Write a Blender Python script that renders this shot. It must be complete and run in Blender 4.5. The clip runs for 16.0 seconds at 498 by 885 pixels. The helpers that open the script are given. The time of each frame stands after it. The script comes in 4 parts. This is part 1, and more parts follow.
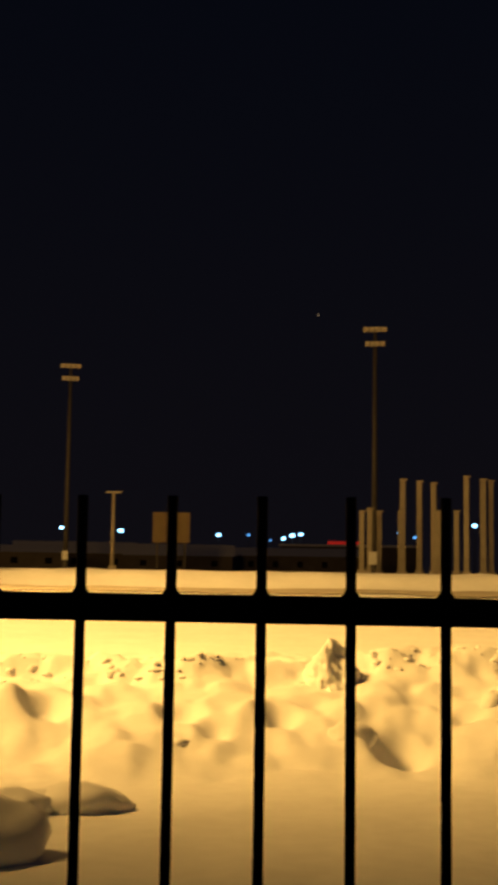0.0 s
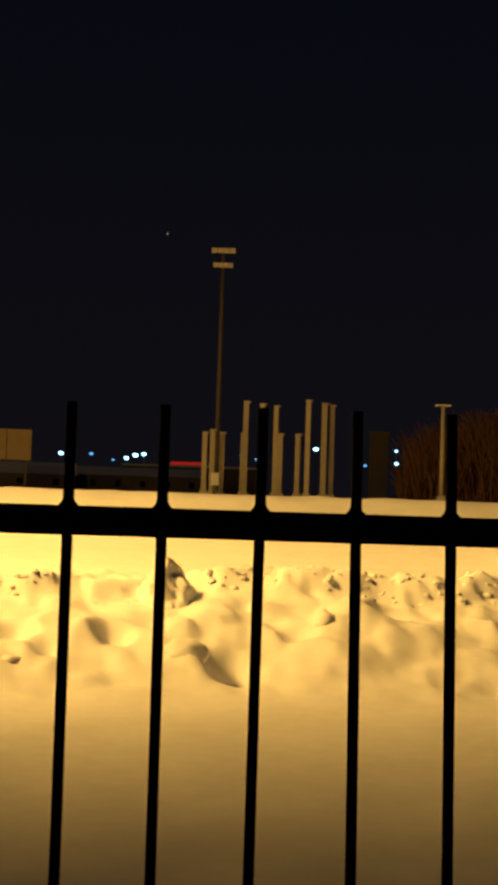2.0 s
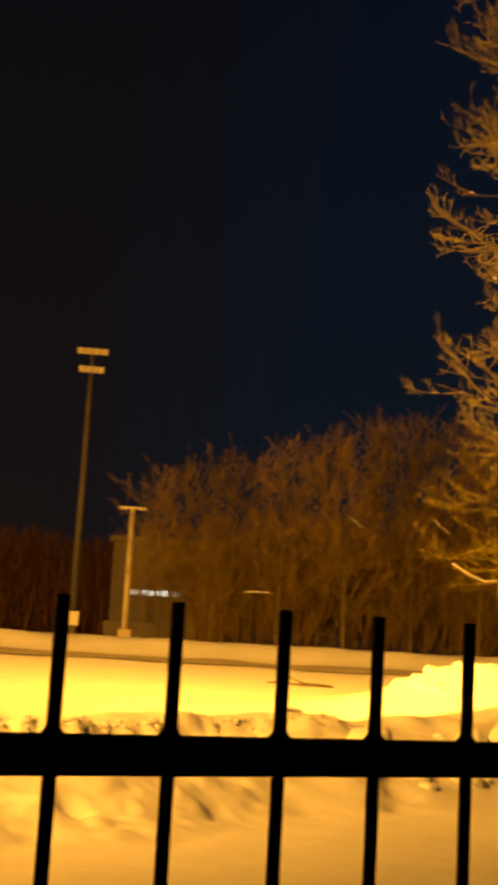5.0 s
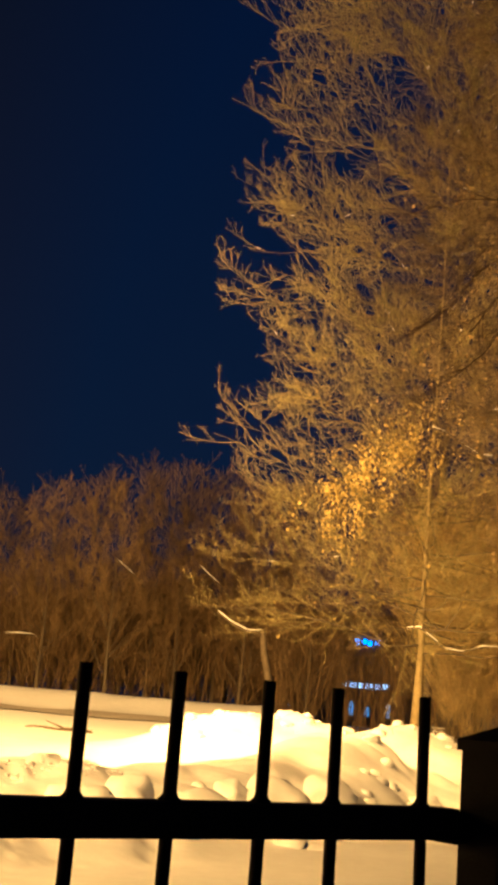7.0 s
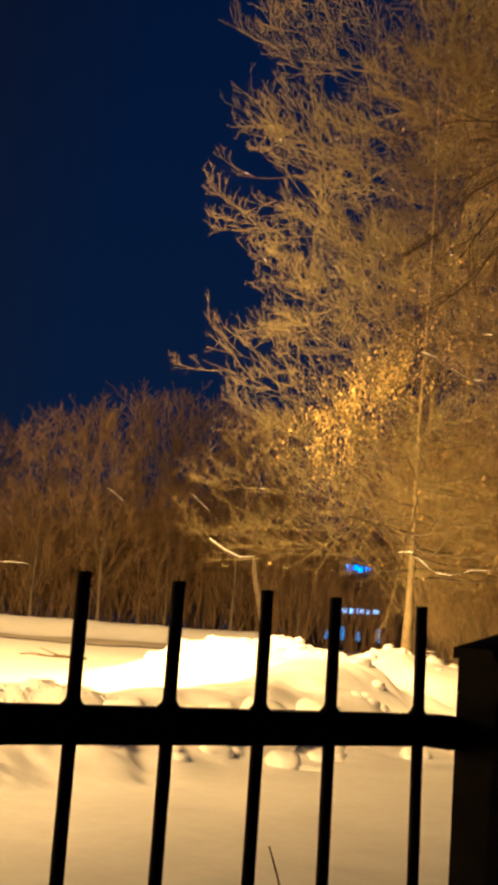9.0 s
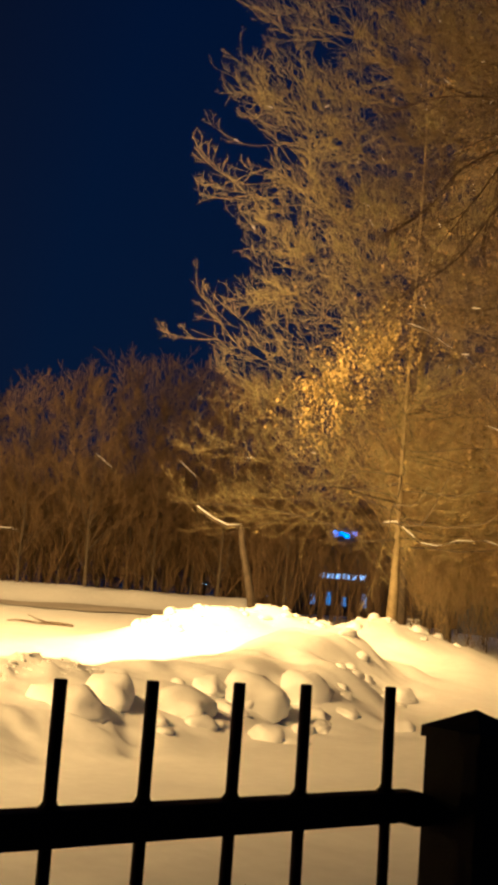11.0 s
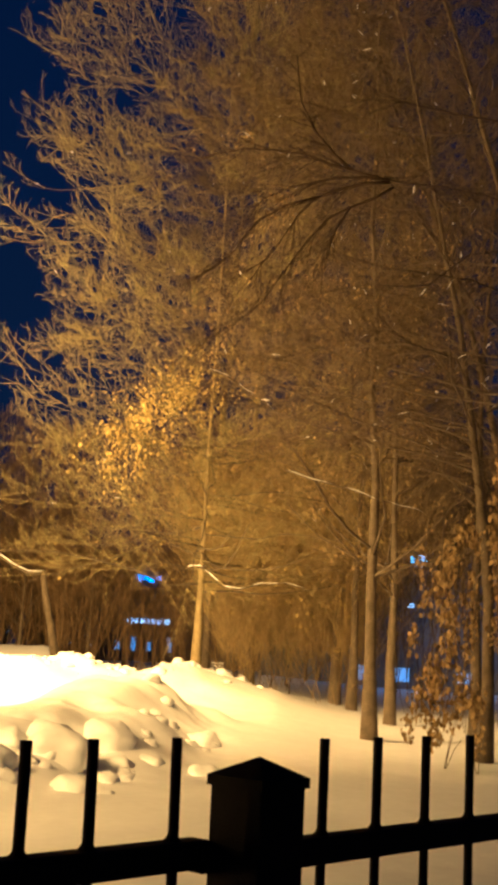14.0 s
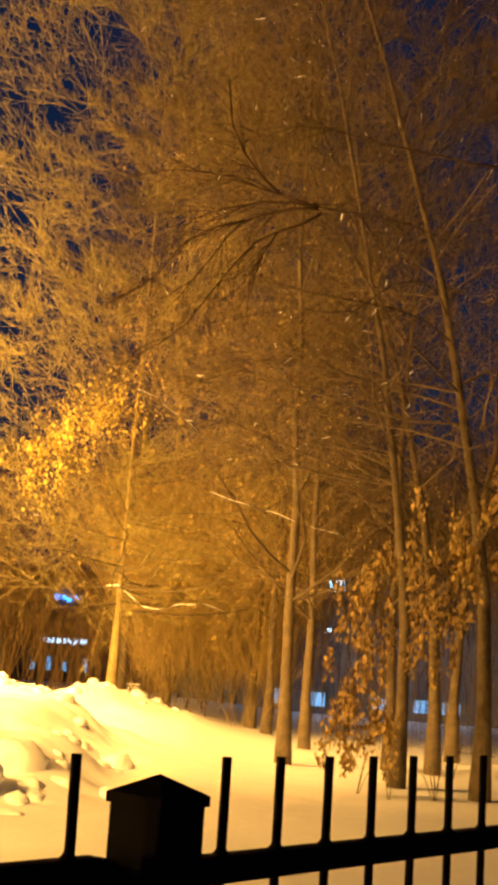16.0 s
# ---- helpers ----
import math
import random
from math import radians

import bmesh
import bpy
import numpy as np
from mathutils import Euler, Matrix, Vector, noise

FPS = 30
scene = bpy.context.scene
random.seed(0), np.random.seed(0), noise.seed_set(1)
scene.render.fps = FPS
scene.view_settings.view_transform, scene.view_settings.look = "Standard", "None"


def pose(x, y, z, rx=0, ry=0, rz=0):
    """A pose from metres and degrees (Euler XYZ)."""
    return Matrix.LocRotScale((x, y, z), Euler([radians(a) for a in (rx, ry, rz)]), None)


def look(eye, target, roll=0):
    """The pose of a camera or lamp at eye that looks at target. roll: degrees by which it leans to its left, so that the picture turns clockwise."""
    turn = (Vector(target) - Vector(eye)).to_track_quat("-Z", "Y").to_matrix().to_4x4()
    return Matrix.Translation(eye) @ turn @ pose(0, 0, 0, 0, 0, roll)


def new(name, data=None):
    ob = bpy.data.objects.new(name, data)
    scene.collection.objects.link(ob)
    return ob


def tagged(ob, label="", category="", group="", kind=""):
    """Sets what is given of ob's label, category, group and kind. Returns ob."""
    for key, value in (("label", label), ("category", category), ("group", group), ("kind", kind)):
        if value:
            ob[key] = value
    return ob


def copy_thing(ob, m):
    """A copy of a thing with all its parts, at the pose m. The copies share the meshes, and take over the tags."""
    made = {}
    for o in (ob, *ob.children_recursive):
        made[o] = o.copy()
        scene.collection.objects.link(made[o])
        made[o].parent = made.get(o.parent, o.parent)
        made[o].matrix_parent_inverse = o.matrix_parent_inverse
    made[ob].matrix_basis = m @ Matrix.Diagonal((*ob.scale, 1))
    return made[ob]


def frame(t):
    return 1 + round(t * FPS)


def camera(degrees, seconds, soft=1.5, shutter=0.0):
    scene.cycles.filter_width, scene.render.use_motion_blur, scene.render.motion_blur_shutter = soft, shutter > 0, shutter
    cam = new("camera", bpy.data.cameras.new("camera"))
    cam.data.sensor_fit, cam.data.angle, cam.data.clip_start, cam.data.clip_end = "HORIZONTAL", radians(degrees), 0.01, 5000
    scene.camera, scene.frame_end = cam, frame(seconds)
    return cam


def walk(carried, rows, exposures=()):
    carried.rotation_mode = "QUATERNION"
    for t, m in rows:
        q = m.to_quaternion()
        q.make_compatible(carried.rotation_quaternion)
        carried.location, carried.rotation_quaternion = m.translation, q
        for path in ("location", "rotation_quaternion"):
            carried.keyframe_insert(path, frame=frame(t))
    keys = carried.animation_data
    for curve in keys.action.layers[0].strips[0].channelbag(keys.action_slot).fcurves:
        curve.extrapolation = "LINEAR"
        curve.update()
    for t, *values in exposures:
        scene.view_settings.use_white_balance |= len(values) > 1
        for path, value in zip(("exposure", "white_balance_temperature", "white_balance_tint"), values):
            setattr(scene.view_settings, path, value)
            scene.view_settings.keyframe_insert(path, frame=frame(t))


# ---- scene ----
# ---------------------------------------------------------------- camera
EYE = 1.60
# seconds, place from the first camera, yaw, pitch, roll
ROWS = [
    (0.0, 0.000, 0.000, -0.000, 0.00, 6.07, -0.85),
    (0.5, 0.006, 0.017, 0.005, -4.00, 6.72, -1.26),
    (1.0, 0.000, -0.001, 0.005, -8.50, 5.53, -1.57),
    (1.5, -0.010, 0.002, 0.007, -9.09, 5.49, -1.98),
    (2.0, 0.040, 0.067, -0.010, -7.19, 2.60, -1.83),
    (2.5, 0.087, 0.100, -0.005, -7.48, 2.63, -3.10),
    (3.0, 0.066, 0.179, 0.025, -14.98, 6.09, -2.85),
    (3.2, 0.059, 0.205, 0.032, -17.30, 6.27, -2.65),
    (5.3, 0.216, 0.466, 0.060, -36.59, 9.88, -3.54),
    (5.5, 0.213, 0.475, 0.061, -39.04, 10.15, -3.80),
    (6.0, 0.192, 0.481, 0.063, -42.44, 10.82, -4.68),
    (6.5, 0.190, 0.478, 0.066, -43.85, 12.14, -4.95),
    (7.0, 0.199, 0.493, 0.065, -43.91, 12.02, -4.70),
    (7.5, 0.203, 0.489, 0.065, -44.97, 11.60, -4.29),
    (8.0, 0.198, 0.476, 0.060, -45.30, 11.22, -4.12),
    (8.5, 0.204, 0.488, 0.050, -44.66, 9.28, -3.90),
    (9.0, 0.204, 0.505, 0.048, -44.27, 8.78, -4.13),
    (9.2, 0.193, 0.501, 0.059, -44.64, 8.16, -4.68),
    (11.5, 0.169, 0.453, 0.190, -45.21, 6.97, -3.96),
    (12.0, 0.167, 0.444, 0.191, -46.70, 7.20, -3.60),
    (12.5, 0.174, 0.448, 0.189, -48.96, 6.94, -3.39),
    (13.0, 0.156, 0.431, 0.192, -50.50, 7.77, -2.89),
    (13.5, 0.152, 0.423, 0.192, -52.61, 9.15, -2.37),
    (14.0, 0.148, 0.418, 0.191, -53.69, 9.71, -2.81),
    (14.5, 0.155, 0.421, 0.189, -54.74, 10.16, -3.24),
    (15.0, 0.161, 0.420, 0.187, -55.85, 10.07, -3.79),
    (15.5, 0.162, 0.412, 0.185, -56.67, 10.50, -3.68),
    (16.0, 0.162, 0.408, 0.185, -57.44, 10.93, -3.77),
]
cam = camera(22.51, 16.0, soft=4.3, shutter=0.4)
walk(cam, [(t, pose(x, y, EYE + z, 90 + p, r, w)) for t, x, y, z, w, p, r in ROWS],
     exposures=[(0.0, -0.85, 6200, 4), (0.5, -0.84, 6500, 0), (1.0, -0.80, 7000, -2), (1.4, -0.74, 6300, -2), (1.8, -0.68, 6300, -2), (2.5, -0.63, 6800, -2), (3.2, -0.6, 7500, -4), (5.3, 0.0, 14000, 12), (5.6, 0.05, 13500, 12), (6.0, 0.2, 9800, 12), (6.5, 0.48, 6400, 14),
                (7.2, 0.52, 5400, 13), (9.2, 0.55, 4900, 13), (11.5, 0.18, 4800, 12), (13.0, 0.22, 4850, 12), (14.2, 0.70, 5050, 10), (15.0, 0.92, 6100, 10), (16.0, 1.17, 7000, 10)])

# ---------------------------------------------------------------- night sky and lamps
world = bpy.data.worlds.new("night_sky")
scene.world = world
world.use_nodes = True
wn, wl = world.node_tree.nodes, world.node_tree.links
bg = wn["Background"]
tc, sep, ramp = wn.new("ShaderNodeTexCoord"), wn.new("ShaderNodeSeparateXYZ"), wn.new("ShaderNodeValToRGB")
wl.new(tc.outputs["Generated"], sep.inputs[0])
wl.new(sep.outputs["Z"], ramp.inputs[0])
# the sky is dimmer over the car park than over the wood
side_, tint = wn.new("ShaderNodeMapRange"), wn.new("ShaderNodeMix")
tint.data_type, tint.blend_type = "RGBA", "MULTIPLY"
side_.inputs["From Min"].default_value, side_.inputs["From Max"].default_value = 0.56, 0.40
wl.new(sep.outputs["X"], side_.inputs["Value"])
wl.new(side_.outputs[0], tint.inputs["Factor"])
wl.new(ramp.outputs[0], tint.inputs["A"])
tint.inputs["B"].default_value = (2.3, 0.78, 0.48, 1)
wl.new(tint.outputs["Result"], bg.inputs[0])
ramp.color_ramp.elements[0].position, ramp.color_ramp.elements[0].color = 0.0, (0.0036, 0.0085, 0.020, 1)
ramp.color_ramp.elements[1].position, ramp.color_ramp.elements[1].color = 0.6, (0.0008, 0.0044, 0.0175, 1)
bg.inputs[1].default_value = 1.0

SODIUM = (1.0, 0.51, 0.115)


def lamp(name, at, power, size, colour, to=None, cone=160, blend=1.0):
    d = bpy.data.lights.new(name, "SPOT" if to else "POINT")
    d.energy, d.shadow_soft_size, d.color = power, size, colour
    ob = new(name, d)
    ob.location = at
    if to:
        d.spot_size, d.spot_blend = radians(cone), blend
        ob.matrix_world = look(at, to)
    return ob


# shielded sodium street lamps of the car park, above and beside the view, turned away from the fence
lamp("street_lamp_light", (-10.0, 9.2, 11.8), 80000, 1.6, SODIUM, (-0.5, 32.0, 0.0), 154, 1.0)
lamp("street_lamp_light", (8.0, 17.5, 12.8), 24000, 0.6, SODIUM, (20.0, 22.5, 2.0), 108, 1.0)
# unseen narrow beam beside the lamp, added only to brighten the heap
lamp("heap_fill_beam", (8.0, 17.3, 12.6), 26000, 0.5, SODIUM, (17.3, 19.2, 0.8), 34, 1.0)
lamp("street_lamp_light", (-15.0, 37.0, 11.0), 54000, 0.4, SODIUM, (15.0, 38.0, 0.0), 140, 1.0)
lamp("street_lamp_light", (-30.0, 72.0, 11.0), 21000, 0.4, SODIUM)


# ---------------------------------------------------------------- materials
def mat(name, col, rough=0.8, metal=0.0, spec=0.5, vary=0.25, scale=6.0, bump=0.2, fine=60.0, dist=0.02, emit=None, power=0.0, rand=0.0):
    m = bpy.data.materials.new(name)
    m.use_nodes = True
    n, l = m.node_tree.nodes, m.node_tree.links
    b = n["Principled BSDF"]
    b.inputs["Roughness"].default_value = rough
    b.inputs["Metallic"].default_value = metal
    b.inputs["Specular IOR Level"].default_value = spec
    co, big, small = n.new("ShaderNodeTexCoord"), n.new("ShaderNodeTexNoise"), n.new("ShaderNodeTexNoise")
    big.inputs["Scale"].default_value, small.inputs["Scale"].default_value = scale, fine
    big.inputs["Detail"].default_value, small.inputs["Detail"].default_value = 4, 3
    l.new(co.outputs["Object"], big.inputs["Vector"])
    l.new(co.outputs["Object"], small.inputs["Vector"])
    add = n.new("ShaderNodeMath")
    add.operation = "ADD"
    l.new(big.outputs["Fac"], add.inputs[0])
    l.new(small.outputs["Fac"], add.inputs[1])
    last = add
    if rand:
        geo, mul, more = n.new("ShaderNodeNewGeometry"), n.new("ShaderNodeMath"), n.new("ShaderNodeMath")
        mul.operation, more.operation = "MULTIPLY_ADD", "ADD"
        l.new(geo.outputs["Random Per Island"], mul.inputs[0])
        mul.inputs[1].default_value, mul.inputs[2].default_value = rand, -rand / 2
        l.new(add.outputs[0], more.inputs[0])
        l.new(mul.outputs[0], more.inputs[1])
        last = more
    cr = n.new("ShaderNodeValToRGB")
    cr.color_ramp.elements[0].position, cr.color_ramp.elements[1].position = 0.35, 0.65
    cr.color_ramp.elements[0].color = (*[c * (1 - vary) for c in col], 1)
    cr.color_ramp.elements[1].color = (*[min(0.95, c * (1 + vary)) for c in col], 1)
    half = n.new("ShaderNodeMath")
    half.operation = "MULTIPLY"
    half.inputs[1].default_value = 0.5
    l.new(last.outputs[0], half.inputs[0])
    l.new(half.outputs[0], cr.inputs[0])
    l.new(cr.outputs[0], b.inputs["Base Color"])
    if bump:
        bp = n.new("ShaderNodeBump")
        bp.inputs["Strength"].default_value, bp.inputs["Distance"].default_value = bump, dist
        l.new(add.outputs[0], bp.inputs["Height"])
        l.new(bp.outputs[0], b.inputs["Normal"])
    if emit:
        b.inputs["Emission Color"].default_value = (*emit, 1)
        b.inputs["Emission Strength"].default_value = power
    return m


SNOW = mat("snow", (0.82, 0.83, 0.85), 0.65, vary=0.05, scale=1.3, fine=7.0, bump=0.12, dist=0.06)
CRUST = mat("snow_crust", (0.80, 0.81, 0.83), 0.7, vary=0.06, scale=5.0, fine=18.0, bump=0.35, dist=0.03)
# snow darkened to paint the shade in the far bank's groove
GROOVESHADE = mat("shaded_groove_snow", (0.45, 0.41, 0.35), 0.75, vary=0.2, scale=0.6, fine=5.0, bump=0.3, dist=0.04)
IRON = mat("black_painted_iron", (0.008, 0.0075, 0.007), 0.7, spec=0.06, vary=0.4, scale=30, fine=300, bump=0.25, dist=0.002)
BARK = mat("grey_brown_bark", (0.105, 0.082, 0.052), 0.9, spec=0.2, vary=0.4, scale=5, fine=40, bump=0.8, dist=0.03)
# lighter copy of BARK: lamplight on the tall tree's trunk put into colour
LITBARK = mat("lit_trunk_bark", (0.21, 0.165, 0.075), 0.9, spec=0.2, vary=0.35, scale=5, fine=40, bump=0.7, dist=0.02)
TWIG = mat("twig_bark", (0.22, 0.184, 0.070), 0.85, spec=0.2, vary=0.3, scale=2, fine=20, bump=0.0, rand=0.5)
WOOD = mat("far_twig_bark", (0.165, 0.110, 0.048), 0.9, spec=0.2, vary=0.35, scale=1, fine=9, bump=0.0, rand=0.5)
# TWIG darkened in two steps: shade over the strip's trees put into colour
HALFSHADETWIG = mat("half_shaded_twig_bark", (0.135, 0.103, 0.050), 0.85, spec=0.2, vary=0.3, scale=2, fine=20, bump=0.0, rand=0.5)
SHADETWIG = mat("shaded_twig_bark", (0.086, 0.061, 0.032), 0.85, spec=0.2, vary=0.3, scale=2, fine=20, bump=0.0, rand=0.5)
# bark darkened so the overhead limb's shade sits in its colour
SHADEBARK = mat("shaded_limb_bark", (0.040, 0.024, 0.013), 0.8, spec=0.2, vary=0.3, scale=5, fine=40, bump=0.3)
BRUSH = mat("pale_dry_brush", (0.25, 0.185, 0.072), 0.9, spec=0.2, vary=0.3, scale=2, fine=20, bump=0.0, rand=0.5)
LEAF = mat("dry_oak_leaf", (0.32, 0.235, 0.050), 0.8, vary=0.25, scale=3, fine=30, bump=0.0, rand=0.45)
THICKET = mat("reddish_thicket_twigs", (0.24, 0.12, 0.055), 0.9, spec=0.2, vary=0.3, scale=0.5, fine=6, bump=0.0, rand=0.5)
SEEDS = mat("dry_seed_clusters", (0.27, 0.185, 0.062), 0.8, vary=0.3, scale=3, fine=30, bump=0.0, rand=0.7)
CONCRETE = mat("tan_concrete", (0.42, 0.38, 0.30), 0.85, vary=0.15, scale=1.5, fine=12, bump=0.2)
STEEL = mat("weathered_steel", (0.10, 0.092, 0.084), 0.7, 0.2, vary=0.15, scale=2, fine=20, bump=0.05)
LAMPHEAD = mat("floodlight_housing", (0.55, 0.52, 0.45), 0.5, 0.2, vary=0.1, scale=3, fine=20, bump=0.0)
WHITE = mat("white_enamel", (0.75, 0.74, 0.70), 0.5, vary=0.08, scale=3, fine=20, bump=0.05)
BOARD = mat("plywood_board", (0.40, 0.30, 0.16), 0.8, vary=0.15, scale=1, fine=8, bump=0.1)
WALL = mat("dark_rendered_wall", (0.12, 0.10, 0.085), 0.9, vary=0.25, scale=0.6, fine=6, bump=0.2)
GREYWALL = mat("grey_plaster", (0.11, 0.12, 0.14), 0.85, vary=0.15, scale=0.5, fine=5, bump=0.15)
BULB = mat("cool_led", (0.8, 0.85, 0.9), 0.4, vary=0.0, bump=0, emit=(0.30, 0.64, 1.0), power=9.0)
BULBDIM = mat("cool_led_weak", (0.8, 0.85, 0.9), 0.4, vary=0.0, bump=0, emit=(0.12, 0.42, 1.0), power=2.2)
REDLED = mat("red_led", (0.6, 0.05, 0.04), 0.4, vary=0.0, bump=0, emit=(1.0, 0.02, 0.02), power=0.4)
LAMPGLOW = mat("faint_warm_glow", (0.6, 0.5, 0.4), 0.5, vary=0.0, bump=0, emit=(1.0, 0.65, 0.35), power=0.35)
BLUELED = mat("blue_sign_led", (0.05, 0.1, 0.6), 0.4, vary=0.0, bump=0, emit=(0.0, 0.24, 1.0), power=3.5)
WINDOW = mat("lit_window", (0.5, 0.6, 0.7), 0.3, vary=0.0, bump=0, emit=(0.06, 0.45, 1.0), power=0.38)
BRIGHTWIN = mat("bright_blue_window", (0.5, 0.6, 0.7), 0.3, vary=0.0, bump=0, emit=(0.08, 0.52, 1.0), power=3.6)
SHOPWIN = mat("shop_window", (0.6, 0.65, 0.7), 0.3, vary=0.0, bump=0, emit=(0.35, 0.65, 1.0), power=1.6)


# ---------------------------------------------------------------- mesh helpers
def finish(name, me, material, parent=None, label="", smooth=False):
    me.materials.append(material)
    if smooth:
        me.shade_smooth()
    ob = new(name, me)
    ob.parent = parent
    if label:
        ob["label"] = label
    return ob


def part(name, bm, material, parent=None, label="", smooth=False):
    me = bpy.data.meshes.new(name)
    bm.to_mesh(me)
    bm.free()
    return finish(name, me, material, parent, label, smooth)


def box(x0, x1, y0, y1, z0, z1, bevel=0.0, bm=None):
    bm = bm or bmesh.new()
    made = bmesh.ops.create_cube(bm, size=1)["verts"]
    for v in made:
        v.co = Vector((x0 if v.co.x < 0 else x1, y0 if v.co.y < 0 else y1, z0 if v.co.z < 0 else z1))
    if bevel:
        edges = list({e for v in made for e in v.link_edges})
        bmesh.ops.bevel(bm, geom=edges, offset=bevel, segments=2, affect="EDGES", profile=0.6)
    return bm


def tube(points, radii, sides=8, bm=None):
    """A tapered round bar along the points."""
    bm = bm or bmesh.new()
    pts = [Vector(q) for q in points]
    rings = []
    for i, q in enumerate(pts):
        tan = (pts[min(i + 1, len(pts) - 1)] - pts[max(i - 1, 0)]).normalized()
        ref = Vector((1, 0, 0)) if abs(tan.x) < 0.8 else Vector((0, 1, 0))
        u = tan.cross(ref).normalized()
        v = tan.cross(u)
        rings.append([bm.verts.new(q + radii[i] * (math.cos(6.2832 * k / sides) * u + math.sin(6.2832 * k / sides) * v)) for k in range(sides)])
    for a, b in zip(rings, rings[1:]):
        for k in range(sides):
            bm.faces.new((a[k], a[(k + 1) % sides], b[(k + 1) % sides], b[k]))
    bm.faces.new(rings[0][::-1])
    bm.faces.new(rings[-1])
    bmesh.ops.recalc_face_normals(bm, faces=bm.faces)
    return bm


def polar(az, d, z=0.0):
    return Vector((d * math.sin(radians(az)), d * math.cos(radians(az)), z))


def at(az, el, d):
    """A place d metres from the first eye, az degrees to the right, el degrees up."""
    return polar(az, d, EYE + d * math.tan(radians(el)))


def facing(az, d, z=0.0):
    """A frame that stands at az, d with its x axis to the right and its y axis away from the eye."""
    q = polar(az, d, z)
    return pose(q.x, q.y, q.z, 0, 0, -az)


# ---------------------------------------------------------------- ground
FOOT_X = [-60, 3, 7, 10, 14, 17.5, 24, 60]
FOOT_Y = [8.2, 8.3, 9.3, 9.9, 11.0, 13.4, 19.0, 60]


def step(a, b, v):
    u = min(1, max(0, (v - a) / (b - a)))
    return u * u * (3 - 2 * u)


def lumps(x, y, size, seed):
    wx, wy = x + 0.25 * size * noise.noise((x / size, y / size, seed)), y + 0.25 * size * noise.noise((x / size, y / size, seed + 9))
    d = noise.voronoi((wx / size, wy / size, seed))[0]
    return max(0.0, 1 - (d[0] / 0.68) ** 2) ** 1.3


RISE_AZ = [47, 52, 54.4, 57.1, 59.5, 63, 70]
RISE = [0.25, 0.48, 0.62, 0.43, 0.28, 0.2, 0.12]
HOLLOWS = ((-0.50, 9.4, 0.19), (0.23, 9.4, 0.18), (1.07, 8.95, 0.22), (1.6, 9.35, 0.14), (2.4, 9.8, 0.24), (-0.25, 9.05, 0.12), (-1.5, 9.4, 0.2), (3.4, 9.5, 0.2), (4.4, 9.2, 0.2), (5.3, 9.9, 0.2))


